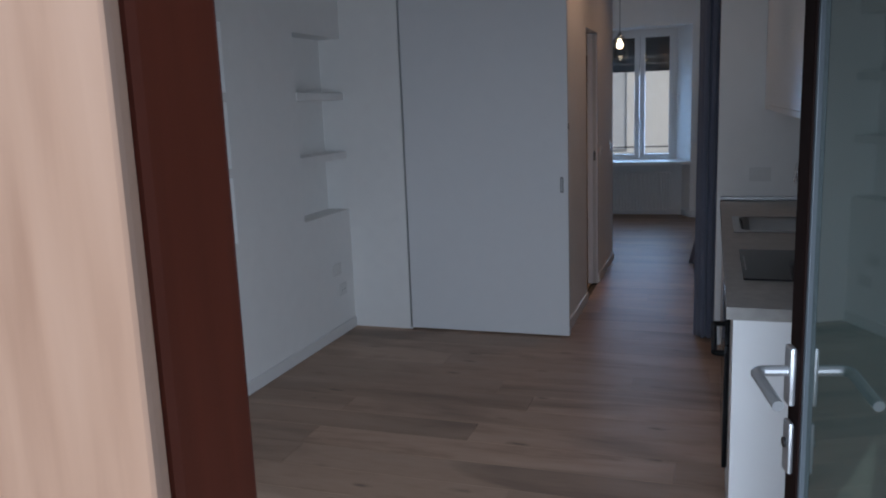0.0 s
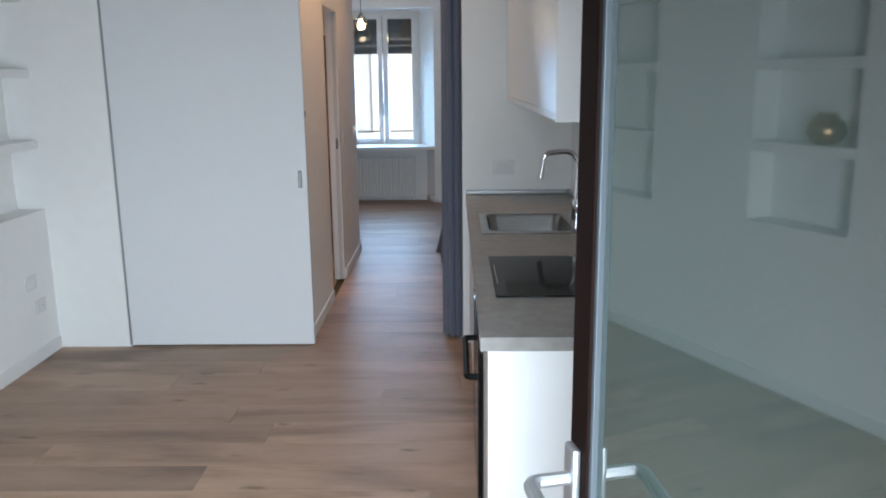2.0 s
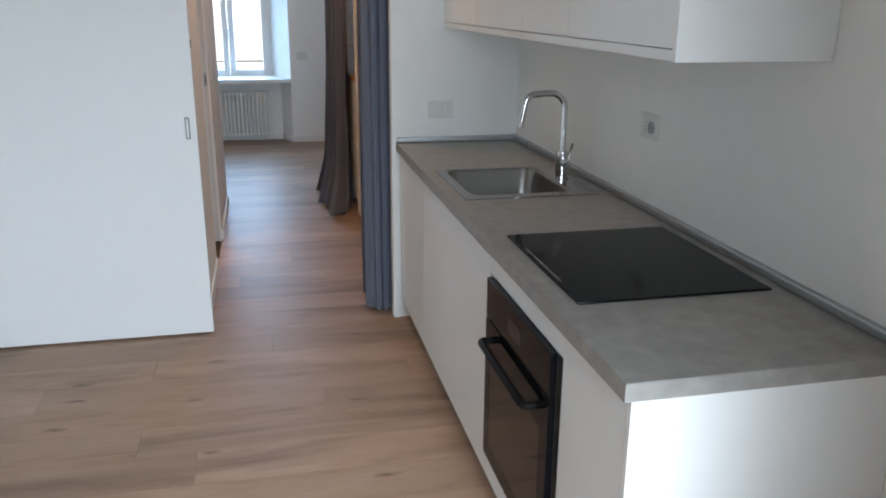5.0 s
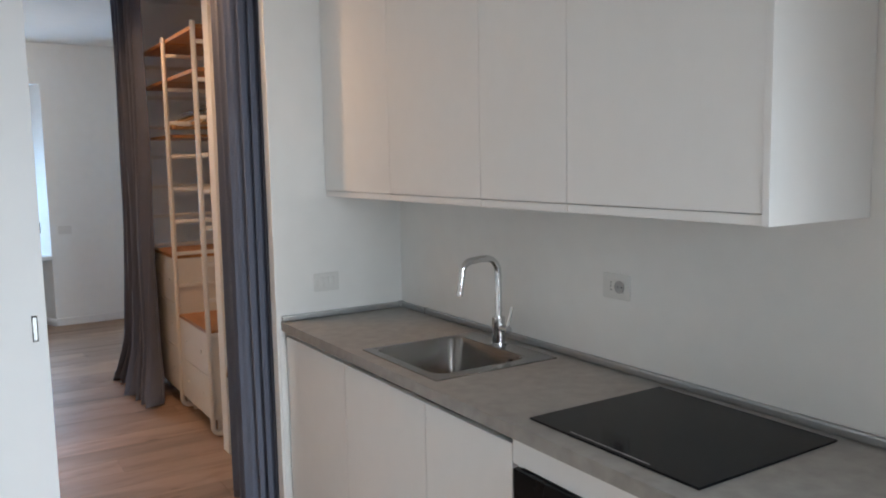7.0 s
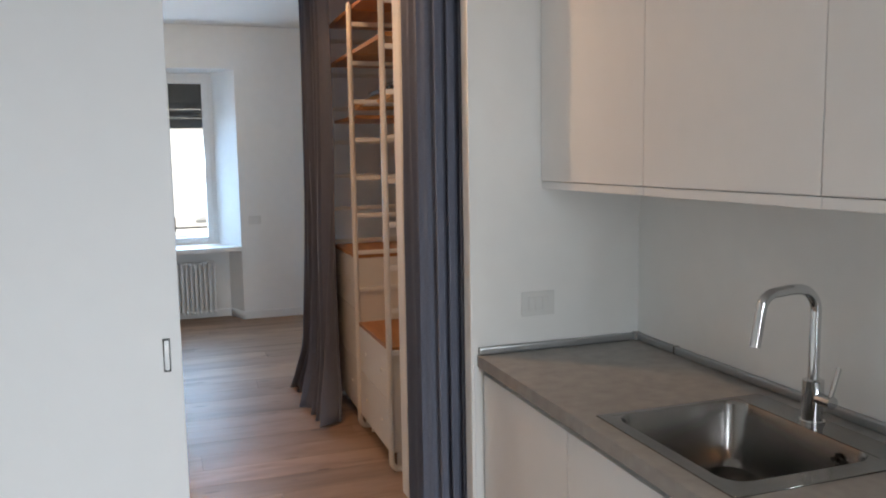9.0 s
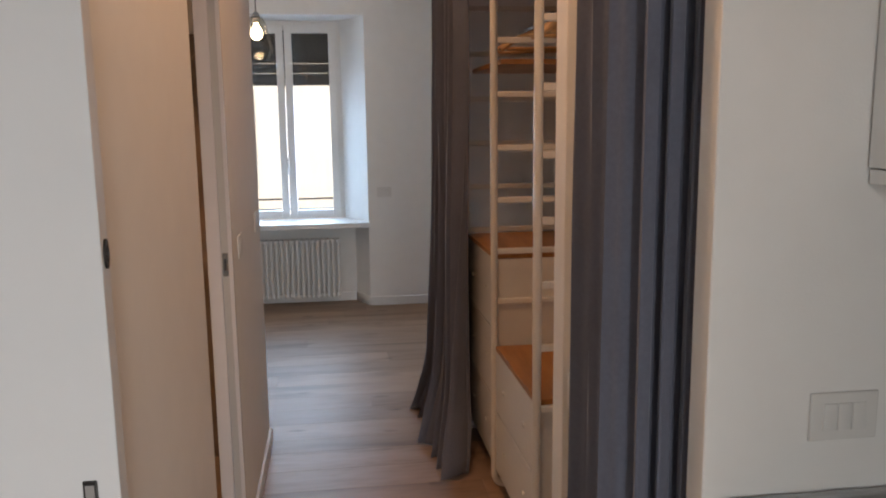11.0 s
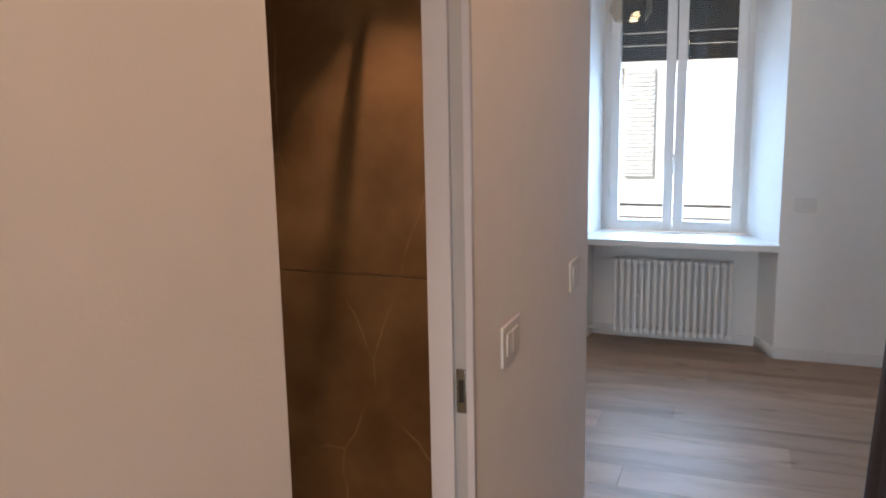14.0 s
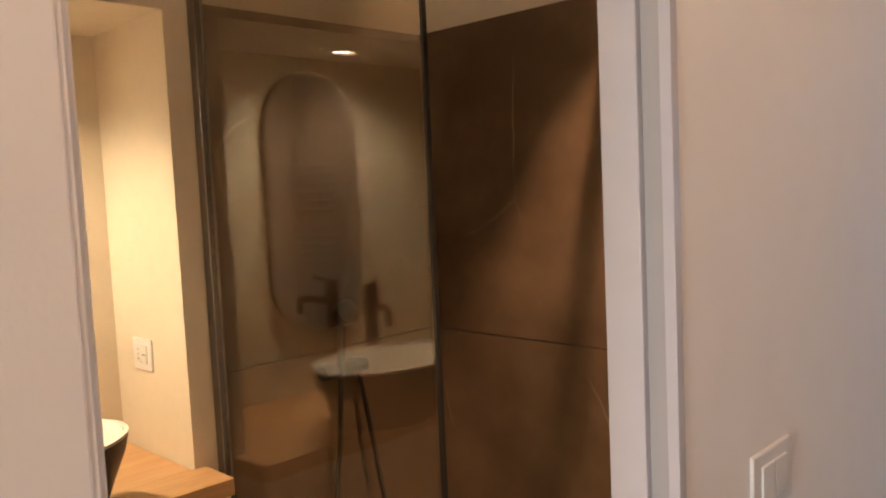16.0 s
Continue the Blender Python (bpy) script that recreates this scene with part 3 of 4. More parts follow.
part("near_jamb", B(((-0.864, 6.612, 0), (-0.788, 6.624, 2.05)), bevel=0.002), WALL, jamb)
part("pocket_leaf", B(((-0.852, 6.618, 0.01), (-0.820, 6.640, 2.05)), bevel=0.002), TRIM, jamb, "edge of the white pocket door leaf")
part("head_trim", B(((-0.869, 6.63, 2.04), (-0.783, 7.2, 2.052)), bevel=0.001), TRIM, jamb)


def switch_plate(at, turn, label, modules=3, width=0.12, socket=False):
    """Plate in the xz plane facing -y before it is turned."""
    sw = thing("wall_socket" if socket else "wall_switch", at, label, "socket" if socket else "switch", turn=turn)
    h = 0.082
    part("plate", B(((-width / 2, -0.006, -h / 2), (width / 2, 0, h / 2)), bevel=0.003), PLASTIC, sw, local=True)
    w = width * 0.64 / modules
    for k in range(modules):
        x = (k - (modules - 1) / 2) * w
        key = part("key", B(((x - w / 2 + 0.0008, -0.0085, -0.023), (x + w / 2 - 0.0008, -0.004, 0.023)), bevel=0.0015), PLASTIC, sw, local=True)
        if socket:
            for dx, dz in ((-0.006, 0), (0.006, 0)) if k else ((0, -0.012), (0, 0), (0, 0.012)):
                bm = bmesh.new()
                rod(bm, (x + dx, -0.009, dz), (x + dx, -0.007, dz), 0.0026, 8)
                part("pin_hole", bm, BLACK, key, local=True)
    return sw


switch_plate((0.373, 5.645, 1.054), 0, "white three-key light switch on the wall", 3)
ks = switch_plate((X_RIGHT, 4.237, 1.17), -90, "white wall socket above the worktop", 2, 0.12, True)
bm = bmesh.new()
lathe(bm, (0, 0, 0), [(0.020, 0), (0.020, 0.004), (0.0175, 0.004), (0.0165, 0.001), (0.001, 0.0005)], 28)
bmesh.ops.transform(bm, matrix=pose(0.0195, -0.0085, 0, 90, 0, 0), verts=bm.verts)
well = part("round_well", bm, PLASTICGREY, ks, "round recessed socket well", local=True)
for dx in (-0.0075, 0.0075):
    bm = bmesh.new()
    rod(bm, (0.0195 + dx, -0.0096, 0), (0.0195 + dx, -0.0085, 0), 0.0028, 8)
    part("pin_hole", bm, BLACK, well, local=True)
switch_plate((-0.02, Y_FAR, 0.96), 0, "small white light switch on the far wall", 3)
switch_plate((X_COR, 7.43, 1.10), 90, "white two-key light switch in the corridor", 2)
switch_plate((X_COR, 8.06, 1.11), 90, "white light switch at the corridor corner", 2)
switch_plate((X_LEFT, 5.43, 0.31), 90, "low white wall socket beside the niche", 2, 0.12, True)
switch_plate((X_LEFT, 5.36, 0.46), 90, "blank white wall plate beside the niche", 3, 0.12)

# ---- kitchen ----
XF, YN, YE = 0.175, 3.087, 5.640
carcass_label = "white handleless kitchen base cabinet under the worktop"


def base_unit(y0, y1, name="kitchen_cabinet", label=carcass_label, door=True):
    u = thing(name, ((XF + X_RIGHT) / 2, (y0 + y1) / 2, 0), label, "cabinet", "kitchen base cabinets")
    part("body", B(((XF + 0.02, y0, 0.10), (X_RIGHT - 0.002, y1, 0.84 if y0 < 4.0 or y0 > 5.0 else 0.70))), LACQUER, u)
    if door:
        part("door", B(((XF, y0 + 0.0015, 0.105), (XF + 0.019, y1 - 0.0015, 0.835)), bevel=0.0015), LACQUER, u)
        part("grip_profile", B(((XF + 0.022, y0, 0.836), (XF + 0.04, y1, 0.861))), ALU, u)
    for y in (y0 + 0.05, y1 - 0.05):
        bm = bmesh.new()
        rod(bm, (XF + 0.12, y, 0), (XF + 0.12, y, 0.10), 0.018)
        part("foot", bm, BLACK, u)
    return u


for a, b in ((5.058, YE - 0.001), (4.477, 5.058), (4.03, 4.477)):
    base_unit(a, b)
ou = thing("oven_cabinet", ((XF + X_RIGHT) / 2, 3.73, 0), "white base cabinet around the built-in oven", "cabinet", "kitchen base cabinets")
part("body", B(((XF + 0.02, 3.43, 0.10), (X_RIGHT - 0.002, 3.447, 0.84)), ((XF + 0.02, 4.013, 0.10), (X_RIGHT - 0.002, 4.03, 0.84)),
               ((XF + 0.02, 3.447, 0.10), (X_RIGHT - 0.002, 4.013, 0.118)), ((X_RIGHT - 0.02, 3.447, 0.118), (X_RIGHT - 0.002, 4.013, 0.84))), LACQUER, ou)
for y in (3.48, 3.98):
    bm = bmesh.new()
    rod(bm, (XF + 0.12, y, 0), (XF + 0.12, y, 0.10), 0.018)
    part("foot", bm, BLACK, ou)
part("front_rail", B(((XF, 3.43, 0.785), (XF + 0.019, 4.0285, 0.862)), bevel=0.0015), LACQUER, ou)
part("drawer_front", B(((XF, 3.4315, 0.105), (XF + 0.019, 4.0285, 0.205)), bevel=0.0015), LACQUER, ou)
eu = base_unit(YN + 0.018, 3.43, label="narrow white end cabinet beside the oven", door=False)
part("door", B(((XF, YN + 0.0195, 0.105), (XF + 0.019, 3.4285, 0.862)), bevel=0.0015), LACQUER, eu)
whole("end_panel", B(((XF - 0.001, YN, 0), (X_RIGHT - 0.002, YN + 0.0175, 0.862)), bevel=0.001), LACQUER, "plain white end panel of the kitchen run", "panel")
whole("plinth", B(((XF + 0.06, YN + 0.02, 0), (XF + 0.075, YE, 0.10))), LACQUER, "white recessed kitchen plinth", "plinth")
whole("filler_strip", B(((XF - 0.03, YE + 0.0005, 0), (XF - 0.005, YE + 0.006, 0.9))), LACQUER, "slim white filler strip at the wall end", "trim")
# worktop with the sink cut out
SX0, SX1, SY0, SY1 = 0.235, 0.615, 4.50, 4.95
XW = 0.155
bm = B(((XW, 3.077, 0.862), (X_RIGHT - 0.001, SY0, 0.90)), ((XW, SY1, 0.862), (X_RIGHT - 0.001, 5.643, 0.90)),
       ((XW, SY0, 0.862), (SX0, SY1, 0.90)), ((SX1, SY0, 0.862), (X_RIGHT - 0.001, SY1, 0.90)))
wt = thing("worktop", (0.45, 4.36, 0.862), "grey concrete-look laminate kitchen worktop", "worktop")
part("slab", bm, CONCRETE, wt)
part("edge_band", B(((XW - 0.0012, 3.0765, 0.8625), (XW - 0.0002, 5.643, 0.8985))), CONCRETE, wt)
part("end_band", B(((XW - 0.0012, 3.0755, 0.8625), (X_RIGHT - 0.001, 3.0765, 0.8985))), CONCRETE, wt)
up = thing("worktop_upstand", (0.74, 5.0, 0.90), "grey sealing strip along the worktop wall", "trim")
part("strip", B(((X_RIGHT - 0.020, 3.077, 0.9005), (X_RIGHT - 0.001, 5.624, 0.926)), bevel=0.006), ALU, up)
part("strip", B(((XW + 0.002, 5.624, 0.9005), (X_RIGHT - 0.022, 5.643, 0.926)), bevel=0.006), ALU, up)
part("corner_cap", B(((X_RIGHT - 0.026, 5.618, 0.9005), (X_RIGHT - 0.0005, 5.6435, 0.929)), bevel=0.004), PLASTICGREY, up)
part("joint_cap", B(((X_RIGHT - 0.0205, 5.40, 0.9005), (X_RIGHT - 0.0005, 5.412, 0.9275)), bevel=0.003), STEEL, up)
# sink
sink = thing("sink", (0.44, 4.71, 0.90), "single square stainless steel sink set into worktop", "sink")
RIM = 0.9035
part("rim", B(((0.205, 4.455, 0.9003), (SX0 + 0.004, 4.962, RIM)), ((SX1 - 0.004, 4.455, 0.9003), (0.692, 4.962, RIM)),
              ((SX0 + 0.004, 4.455, 0.9003), (SX1 - 0.004, SY0 + 0.004, RIM)), ((SX0 + 0.004, SY1 - 0.004, 0.9003), (SX1 - 0.004, 4.962, RIM))), STEEL, sink)
bm = bmesh.new()


def rounded(x0, y0, x1, y1, r, z, steps=6):
    pts = []
    for cx, cy, a in ((x1 - r, y1 - r, 0), (x0 + r, y1 - r, 90), (x0 + r, y0 + r, 180), (x1 - r, y0 + r, 270)):
        for k in range(steps + 1):
            t = radians(a + 90 * k / steps)
            pts.append((cx + r * math.cos(t), cy + r * math.sin(t), z))
    return pts


loops = []
for inset, z, r in ((0.0, 0.9025, 0.05), (0.004, 0.895, 0.05), (0.012, 0.76, 0.05), (0.022, 0.738, 0.05), (0.05, 0.728, 0.04), (0.05, 0.722, 0.04), (-0.002, 0.735, 0.05), (-0.006, 0.895, 0.05)):
    loops.append([bm.verts.new(p) for p in rounded(SX0 + 0.006 + inset, SY0 + 0.006 + inset, SX1 - 0.006 - inset, SY1 - 0.006 - inset, r, z)])
for a, b in zip(loops[:5], loops[1:5]):
    for k in range(len(a)):
        bm.faces.new((a[k], a[(k + 1) % len(a)], b[(k + 1) % len(a)], b[k]))
bm.faces.new(loops[4])
corner = rounded(SX0 + 0.006, SY0 + 0.006, SX1 - 0.006, SY1 - 0.006, 0.05, RIM)
for s in range(4):
    seg = [bm.verts.new((p[0], p[1], RIM - 0.0005)) for p in corner[s * 7:(s + 1) * 7]]
    cx, cy = ((SX1, SY1), (SX0, SY1), (SX0, SY0), (SX1, SY0))[s]
    tip = bm.verts.new((cx, cy, RIM - 0.0005))
    for a, b in zip(seg, seg[1:]):
        bm.faces.new((tip, a, b))
part("bowl", bm, STEEL, sink, "brushed steel bowl")
bm = bmesh.new()
lathe(bm, (0.42, 4.72, 0.728), [(0.045, 0.0), (0.045, 0.003), (0.036, 0.004), (0.03, -0.001), (0.004, 0.0)], 24)
part("drain", bm, CHROME, sink)
for dx, dy in ((0, -0.012), (0, 0.012), (0.012, 0), (-0.012, 0)):
    bm = bmesh.new()
    rod(bm, (SX1 - 0.021, 4.60 + dy, 0.865 + dx), (SX1 - 0.014, 4.60 + dy, 0.865 + dx), 0.006, 10)
    part("overflow_hole", bm, BLACK, sink)
# tap
tap = thing("kitchen_tap", (0.652, 4.735, 0.9035), "chrome kitchen tap with a high angled spout", "tap")
bm = bmesh.new()
rod(bm, (0.652, 4.735, 0.9035), (0.652, 4.735, 1.005), 0.024, 24)
rod(bm, (0.652, 4.735, 0.9035), (0.652, 4.735, 0.909), 0.029, 24)
part("body", bm, CHROME, tap)
bm = bmesh.new()
line = [(0.652, 4.735, 0.98), (0.652, 4.735, 1.17), *arc((0.597, 4.735, 1.17), 0.055, 0, 90, (1, 0, 0), (0, 0, 1), 8), (0.57, 4.735, 1.225), (0.545, 4.735, 1.222),
        *arc((0.538, 4.735, 1.178), 0.044, 90, 168, (1, 0, 0), (0, 0, 1), 7), (0.481, 4.735, 1.10)]
tube(bm, line, 0.0125, 16)
part("spout", bm, CHROME, tap)
bm = bmesh.new()
rod(bm, (0.652, 4.735, 0.965), (0.652, 4.675, 0.965), 0.015, 16)
part("lever_hub", bm, CHROME, tap)
bm = bmesh.new()
rod(bm, (0.652, 4.685, 0.965), (0.672, 4.68, 1.045), 0.0055, 10)
part("lever", bm, CHROME, tap)
# hob and oven
hob = thing("hob", (0.457, 3.73, 0.90), "black glass induction hob flush on the worktop", "hob")
part("glass", B(((0.214, 3.455, 0.9003), (0.702, 4.006, 0.9062)), bevel=0.0015), GLASSBLACK, hob)
bm = B(((0.225, 3.60, 0.9064), (0.228, 3.86, 0.9067)))
part("control_marks", bm, PLASTICGREY, hob)
oven = thing("oven", (0.17, 3.735, 0.21), "black built-in oven with glass window", "oven")
part("cavity", B(((0.178, 3.465, 0.212), (0.66, 3.53, 0.778)), ((0.178, 3.94, 0.212), (0.66, 3.995, 0.778)), ((0.178, 3.53, 0.212), (0.66, 3.94, 0.25)),
                 ((0.178, 3.53, 0.60), (0.66, 3.94, 0.778)), ((0.60, 3.53, 0.25), (0.66, 3.94, 0.60))), ENAMEL, oven, "dark grey enamel cavity")
for z in (0.34, 0.45):
    bm = bmesh.new()
    for k in range(13):
        rod(bm, (0.20, 3.545 + 0.0317 * k, z), (0.58, 3.545 + 0.0317 * k, z), 0.0028, 6)
    for x in (0.20, 0.58):
        rod(bm, (x, 3.533, z), (x, 3.937, z), 0.004, 8)
    part("rack", bm, CHROME, oven, "chromed wire rack")
part("control_panel", B(((0.158, 3.462, 0.665), (0.1755, 4.005, 0.782)), bevel=0.002), GLASSBLACK, oven)
part("display", B(((0.1572, 3.68, 0.70), (0.1582, 3.79, 0.745))), SMOKE, oven)
od = part("door", B(((0.158, 3.462, 0.208), (0.1755, 3.515, 0.660)), ((0.158, 3.955, 0.208), (0.1755, 4.005, 0.660)), ((0.158, 3.515, 0.208), (0.1755, 3.955, 0.255)), ((0.158, 3.515, 0.565), (0.1755, 3.955, 0.660))), GLASSBLACK, oven)
part("window", B(((0.1585, 3.515, 0.255), (0.1625, 3.955, 0.565))), OVENGLASS, od, "smoked window pane")
bm = bmesh.new()
tube(bm, [(0.16, 3.55, 0.607), (0.140, 3.55, 0.607), *arc((0.140, 3.565, 0.607), 0.015, 270, 180, (1, 0, 0), (0, 1, 0), 4), (0.125, 3.92, 0.607), *arc((0.140, 3.93, 0.607), 0.015, 180, 90, (1, 0, 0), (0, 1, 0), 4), (0.16, 3.945, 0.607)], 0.011, 12)
part("handle", bm, HANDLEBLACK, od, "black bar handle")
# wall cabinets
for y0, y1 in ((3.43, 4.054), (4.054, 4.46), (4.46, 5.05), (5.05, 5.642)):
    u = thing("wall_cabinet", (0.57, (y0 + y1) / 2, 1.431), "white handleless wall cabinet above the worktop", "cabinet", "kitchen wall cabinets")
    part("body", B(((0.41, y0 + 0.0005, 1.433), (X_RIGHT - 0.001, y1 - 0.0005, 2.40))), LACQUER, u)
    part("door", B(((0.385, y0 + (0.018 if y0 < 3.5 else 0.001), 1.458), (0.4045, y1 - 0.001, 2.40)), bevel=0.0015), LACQUER, u)
    part("grip_lip", B(((0.388, y0 + 0.001, 1.433), (0.4095, y1 - 0.001, 1.4555)), bevel=0.001), LACQUER, u)
    if y0 < 3.5:
        part("side_panel", B(((0.383, y0, 1.431), (X_RIGHT - 0.0015, y0 + 0.017, 2.40)), bevel=0.001), LACQUER, u)

# vase in the niche
bm = bmesh.new()
lathe(bm, (X_LEFT - 0.075, 3.86, 1.238), [(0.035, 0), (0.062, 0.02), (0.075, 0.06), (0.072, 0.09), (0.05, 0.125), (0.036, 0.135), (0.038, 0.145), (0.032, 0.145), (0.03, 0.13), (0.02, 0.03)], 32, 1.2, 1.2)
whole("vase", bm, COPPER, "round hammered bronze vase on niche shelf", "vase")

# ---- wardrobe ----


def curtain(name, y0, y1, x, amp, folds, spread, label, z0=0.012, lean=0.0, seed=0, flare=0.0, front=0.0):
    bm = bmesh.new()
    cols, rows = folds * 18, 54
    grid = []
    for r in range(rows + 1):
        f = r / rows
        z = z0 + (H - 0.04 - z0) * (1 - f)
        wide = 1 + spread * f ** 2.2 + flare * max(0.0, (f - 0.86) / 0.14) ** 2
        row = []
        for c in range(cols + 1):
            u = c / cols
            drift = 0.05 * noise.noise(Vector((u * 3 + seed * 5, f * 1.3, 8.0))) + 0.03 * math.sin(2.6 * f + seed + 9 * u)
            turn = 2 * math.pi * folds * (u + drift / folds * 2.2)
            deep = 0.72 + 0.42 * noise.noise(Vector((folds * u * 0.9 + seed * 3, 0.4 * f, 2.0)))
            w = deep * (math.sin(turn) + 0.18 * math.sin(3 * turn + 0.8)) + 0.22 * noise.noise(Vector((u * folds * 1.1 + seed * 7, f * 2.5, 3.0)))
            ym = (y0 + y1) / 2 + (u - 0.5) * (y1 - y0) * wide + 0.30 * amp * math.sin(2 * turn)
            out = lean * f ** 4 + (-0.5 * flare * 0.12 * max(0.0, (f - 0.86) / 0.14) ** 2)
            if front:
                v = min(1.0, max(0.0, (u - 0.38) / 0.14))
                v = v * v * (3 - 2 * v)
                bx = x + front * max(0.0, 1 - u / 0.45)
                by = y0 + 0.022 + (y1 - y0) * max(0.0, (u - 0.45) / 0.55)
                row.append(bm.verts.new((bx - amp * w * (0.15 + 0.85 * v) + 0.006 * math.sin(2 * turn), by - 0.62 * amp * w * (1 - v), z)))
                continue
            row.append(bm.verts.new((x + out + amp * min(wide, 1.5) * w, ym, z + 0.010 * math.sin(11 * u + seed) * f ** 8)))
        grid.append(row)
    for a, b in zip(grid, grid[1:]):
        for c in range(cols):
            bm.faces.new((a[c], a[c + 1], b[c + 1], b[c]))
    ob = thing(name, (x, (y0 + y1) / 2, 0), label, "curtain", "wardrobe curtains")
    cloth = part("cloth", bm, CLOTH, ob)
    thick = cloth.modifiers.new("thickness", "SOLIDIFY")
    thick.thickness = 0.004
    return ob


curtain("curtain", 5.722, 6.04, 0.052, 0.040, 6, 0.05, "gathered blue-grey floor-length curtain beside kitchen wall end", seed=1, front=0.11)
curtain("curtain", 7.97, 8.50, 0.115, 0.070, 7, 0.35, "gathered grey floor-length curtain trailing on the floor", lean=-0.045, seed=2, flare=0.75)
rail = thing("curtain_rail", (0.09, 7.1, H), "white ceiling curtain rail over the wardrobe", "rail")
part("track", B(((0.07, 5.71, H - 0.022), (0.110, 8.62, H)), bevel=0.003), TRIM, rail)
whole("partition_panel", B(((0.185, 6.60, 0), (0.86, 6.70, H)), bevel=0.004), WALL, "white partition between laundry and wardrobe", "panel")

# open wardrobe: ladder frames, shelves, drawers
RX0, RX1 = 0.195, 0.70
rack = thing("wardrobe_rack", (0.45, 7.5, 0), "white metal ladder wardrobe rack with bamboo shelves", "wardrobe")
for y in (6.925, 7.61, 8.27):
    bm = bmesh.new()
    pts = [(RX0, y, 2.37), (RX0, y, 0.06), *arc((RX0 + 0.045, y, 0.06), 0.045, 180, 270, (1, 0, 0), (0, 0, 1), 6), (RX1 - 0.045, y, 0.015), *arc((RX1 - 0.045, y, 0.06), 0.045, 270, 360, (1, 0, 0), (0, 0, 1), 6), (RX1, y, 2.37)]
    tube(bm, pts, 0.0145, 12)
    side = part("ladder_side", bm, RACKWHITE, rack)
    for k in range(9):
        z = 0.60 + 0.2075 * k
        part("rung", B(((RX0 + 0.012, y - 0.009, z - 0.012), (RX1 - 0.012, y + 0.009, z + 0.012)), bevel=0.004), RACKWHITE, side)
for z in (2.335, 2.10):
    for y0, y1 in ((6.937, 7.598), (7.622, 8.258)):
        part("shelf", B(((RX0 + 0.01, y0, z), (RX1, y1, z + 0.022)), bevel=0.003), SHELFWOOD, rack, "honey-coloured bamboo shelf")
part("shelf", B(((RX0 + 0.03, 7.622, 1.755), (RX1, 8.258, 1.775)), bevel=0.003), SHELFWOOD, rack, "honey-coloured bamboo shelf")
for y0, y1, z in ((7.622, 8.258, 1.80), (6.937, 7.598, 1.80)):
    bm = bmesh.new()
    rod(bm, (0.46, y0, z + 0.14), (0.46, y1, z + 0.14), 0.011, 14)
    part("clothes_rail", bm, STEEL, rack, "steel clothes rail")


def drawer_unit(y0, y1, z1, drawers, label):
    u = thing("drawer_unit", (0.45, (y0 + y1) / 2, 0.09), label, "drawers", "wardrobe drawers")
    part("body", B(((RX0 + 0.02, y0, 0.09), (RX1, y1, z1 - 0.02)), bevel=0.002), DRAWER, u)
    part("top", B(((RX0 + 0.002, y0, z1 - 0.02), (RX1, y1, z1)), bevel=0.003), SHELFWOOD, u, "honey-coloured bamboo top")
    zs = [0.09 + (z1 - 0.11) * k / drawers for k in range(drawers + 1)]
    for a, b in zip(zs, zs[1:]):
        d = part("drawer_front", B(((RX0 + 0.002, y0 + 0.002, a + 0.002), (RX0 + 0.02, y1 - 0.002, b - 0.002)), bevel=0.002), DRAWER, u)
        for y in (y0 + 0.16, y1 - 0.16):
            bm = bmesh.new()
            rod(bm, (RX0 + 0.003, y, (a + b) / 2), (RX0 - 0.004, y, (a + b) / 2), 0.009, 14)
            part("knob", bm, RACKWHITE, d)
    for y in (y0 + 0.05, y1 - 0.05):
        part("bracket", B(((RX0 + 0.05, y - 0.01, 0.0), (RX1 - 0.05, y + 0.01, 0.09))), RACKWHITE, u)
    return u


drawer_unit(6.945, 7.592, 0.625, 2, "low white drawer unit with a bamboo top")
drawer_unit(7.628, 8.252, 1.00, 3, "tall white drawer unit with a bamboo top")
hanger = thing("clothes_hanger", (0.46, 7.1, 1.95), "pale wooden clothes hanger on the wardrobe rail", "hanger", "clothes hangers")
bm = bmesh.new()
tube(bm, [(-0.21, 0, -0.13), (-0.16, 0, -0.095), (-0.05, 0, -0.052), (0, 0, -0.045), (0.05, 0, -0.052), (0.16, 0, -0.095), (0.21, 0, -0.13)], 0.011, 8)
part("shoulder_bow", bm, HANGERWOOD, hanger, local=True)
bm = bmesh.new()
rod(bm, (-0.18, 0, -0.125), (0.18, 0, -0.125), 0.006, 8)
part("bar", bm, HANGERWOOD, hanger, local=True)
bm = bmesh.new()
tube(bm, [(0, 0, -0.05), (0, 0, -0.012), *arc((0, 0, 0.0), 0.0165, 270, 60, (1, 0, 0), (0, 0, 1), 10)], 0.0022, 6)
part("hook", bm, STEEL, hanger, local=True)
for k, (y, a) in enumerate(((7.16, 8), (7.22, -12), (7.30, 15), (7.72, -6), (7.80, 10), (7.89, -14))):
    copy_thing(hanger, pose(0.46, y, 1.95, 0, 0, a))

# washing machine behind the first curtain
wash = thing("washing_machine", (0.53, 6.15, 0), "white front-loading washing machine behind the curtain", "washing machine")
part("body", B(((0.20, 6.0, 0.02), (0.78, 6.585, 0.85)), bevel=0.012), PLASTIC, wash)
part("control_panel", B(((0.192, 6.01, 0.74), (0.202, 6.575, 0.84)), bevel=0.003), PLASTIC, wash)
bm = bmesh.new()
lathe(bm, (0, 0, 0), [(0.15, 0), (0.19, 0), (0.19, 0.035), (0.165, 0.055), (0.15, 0.045)], 40)
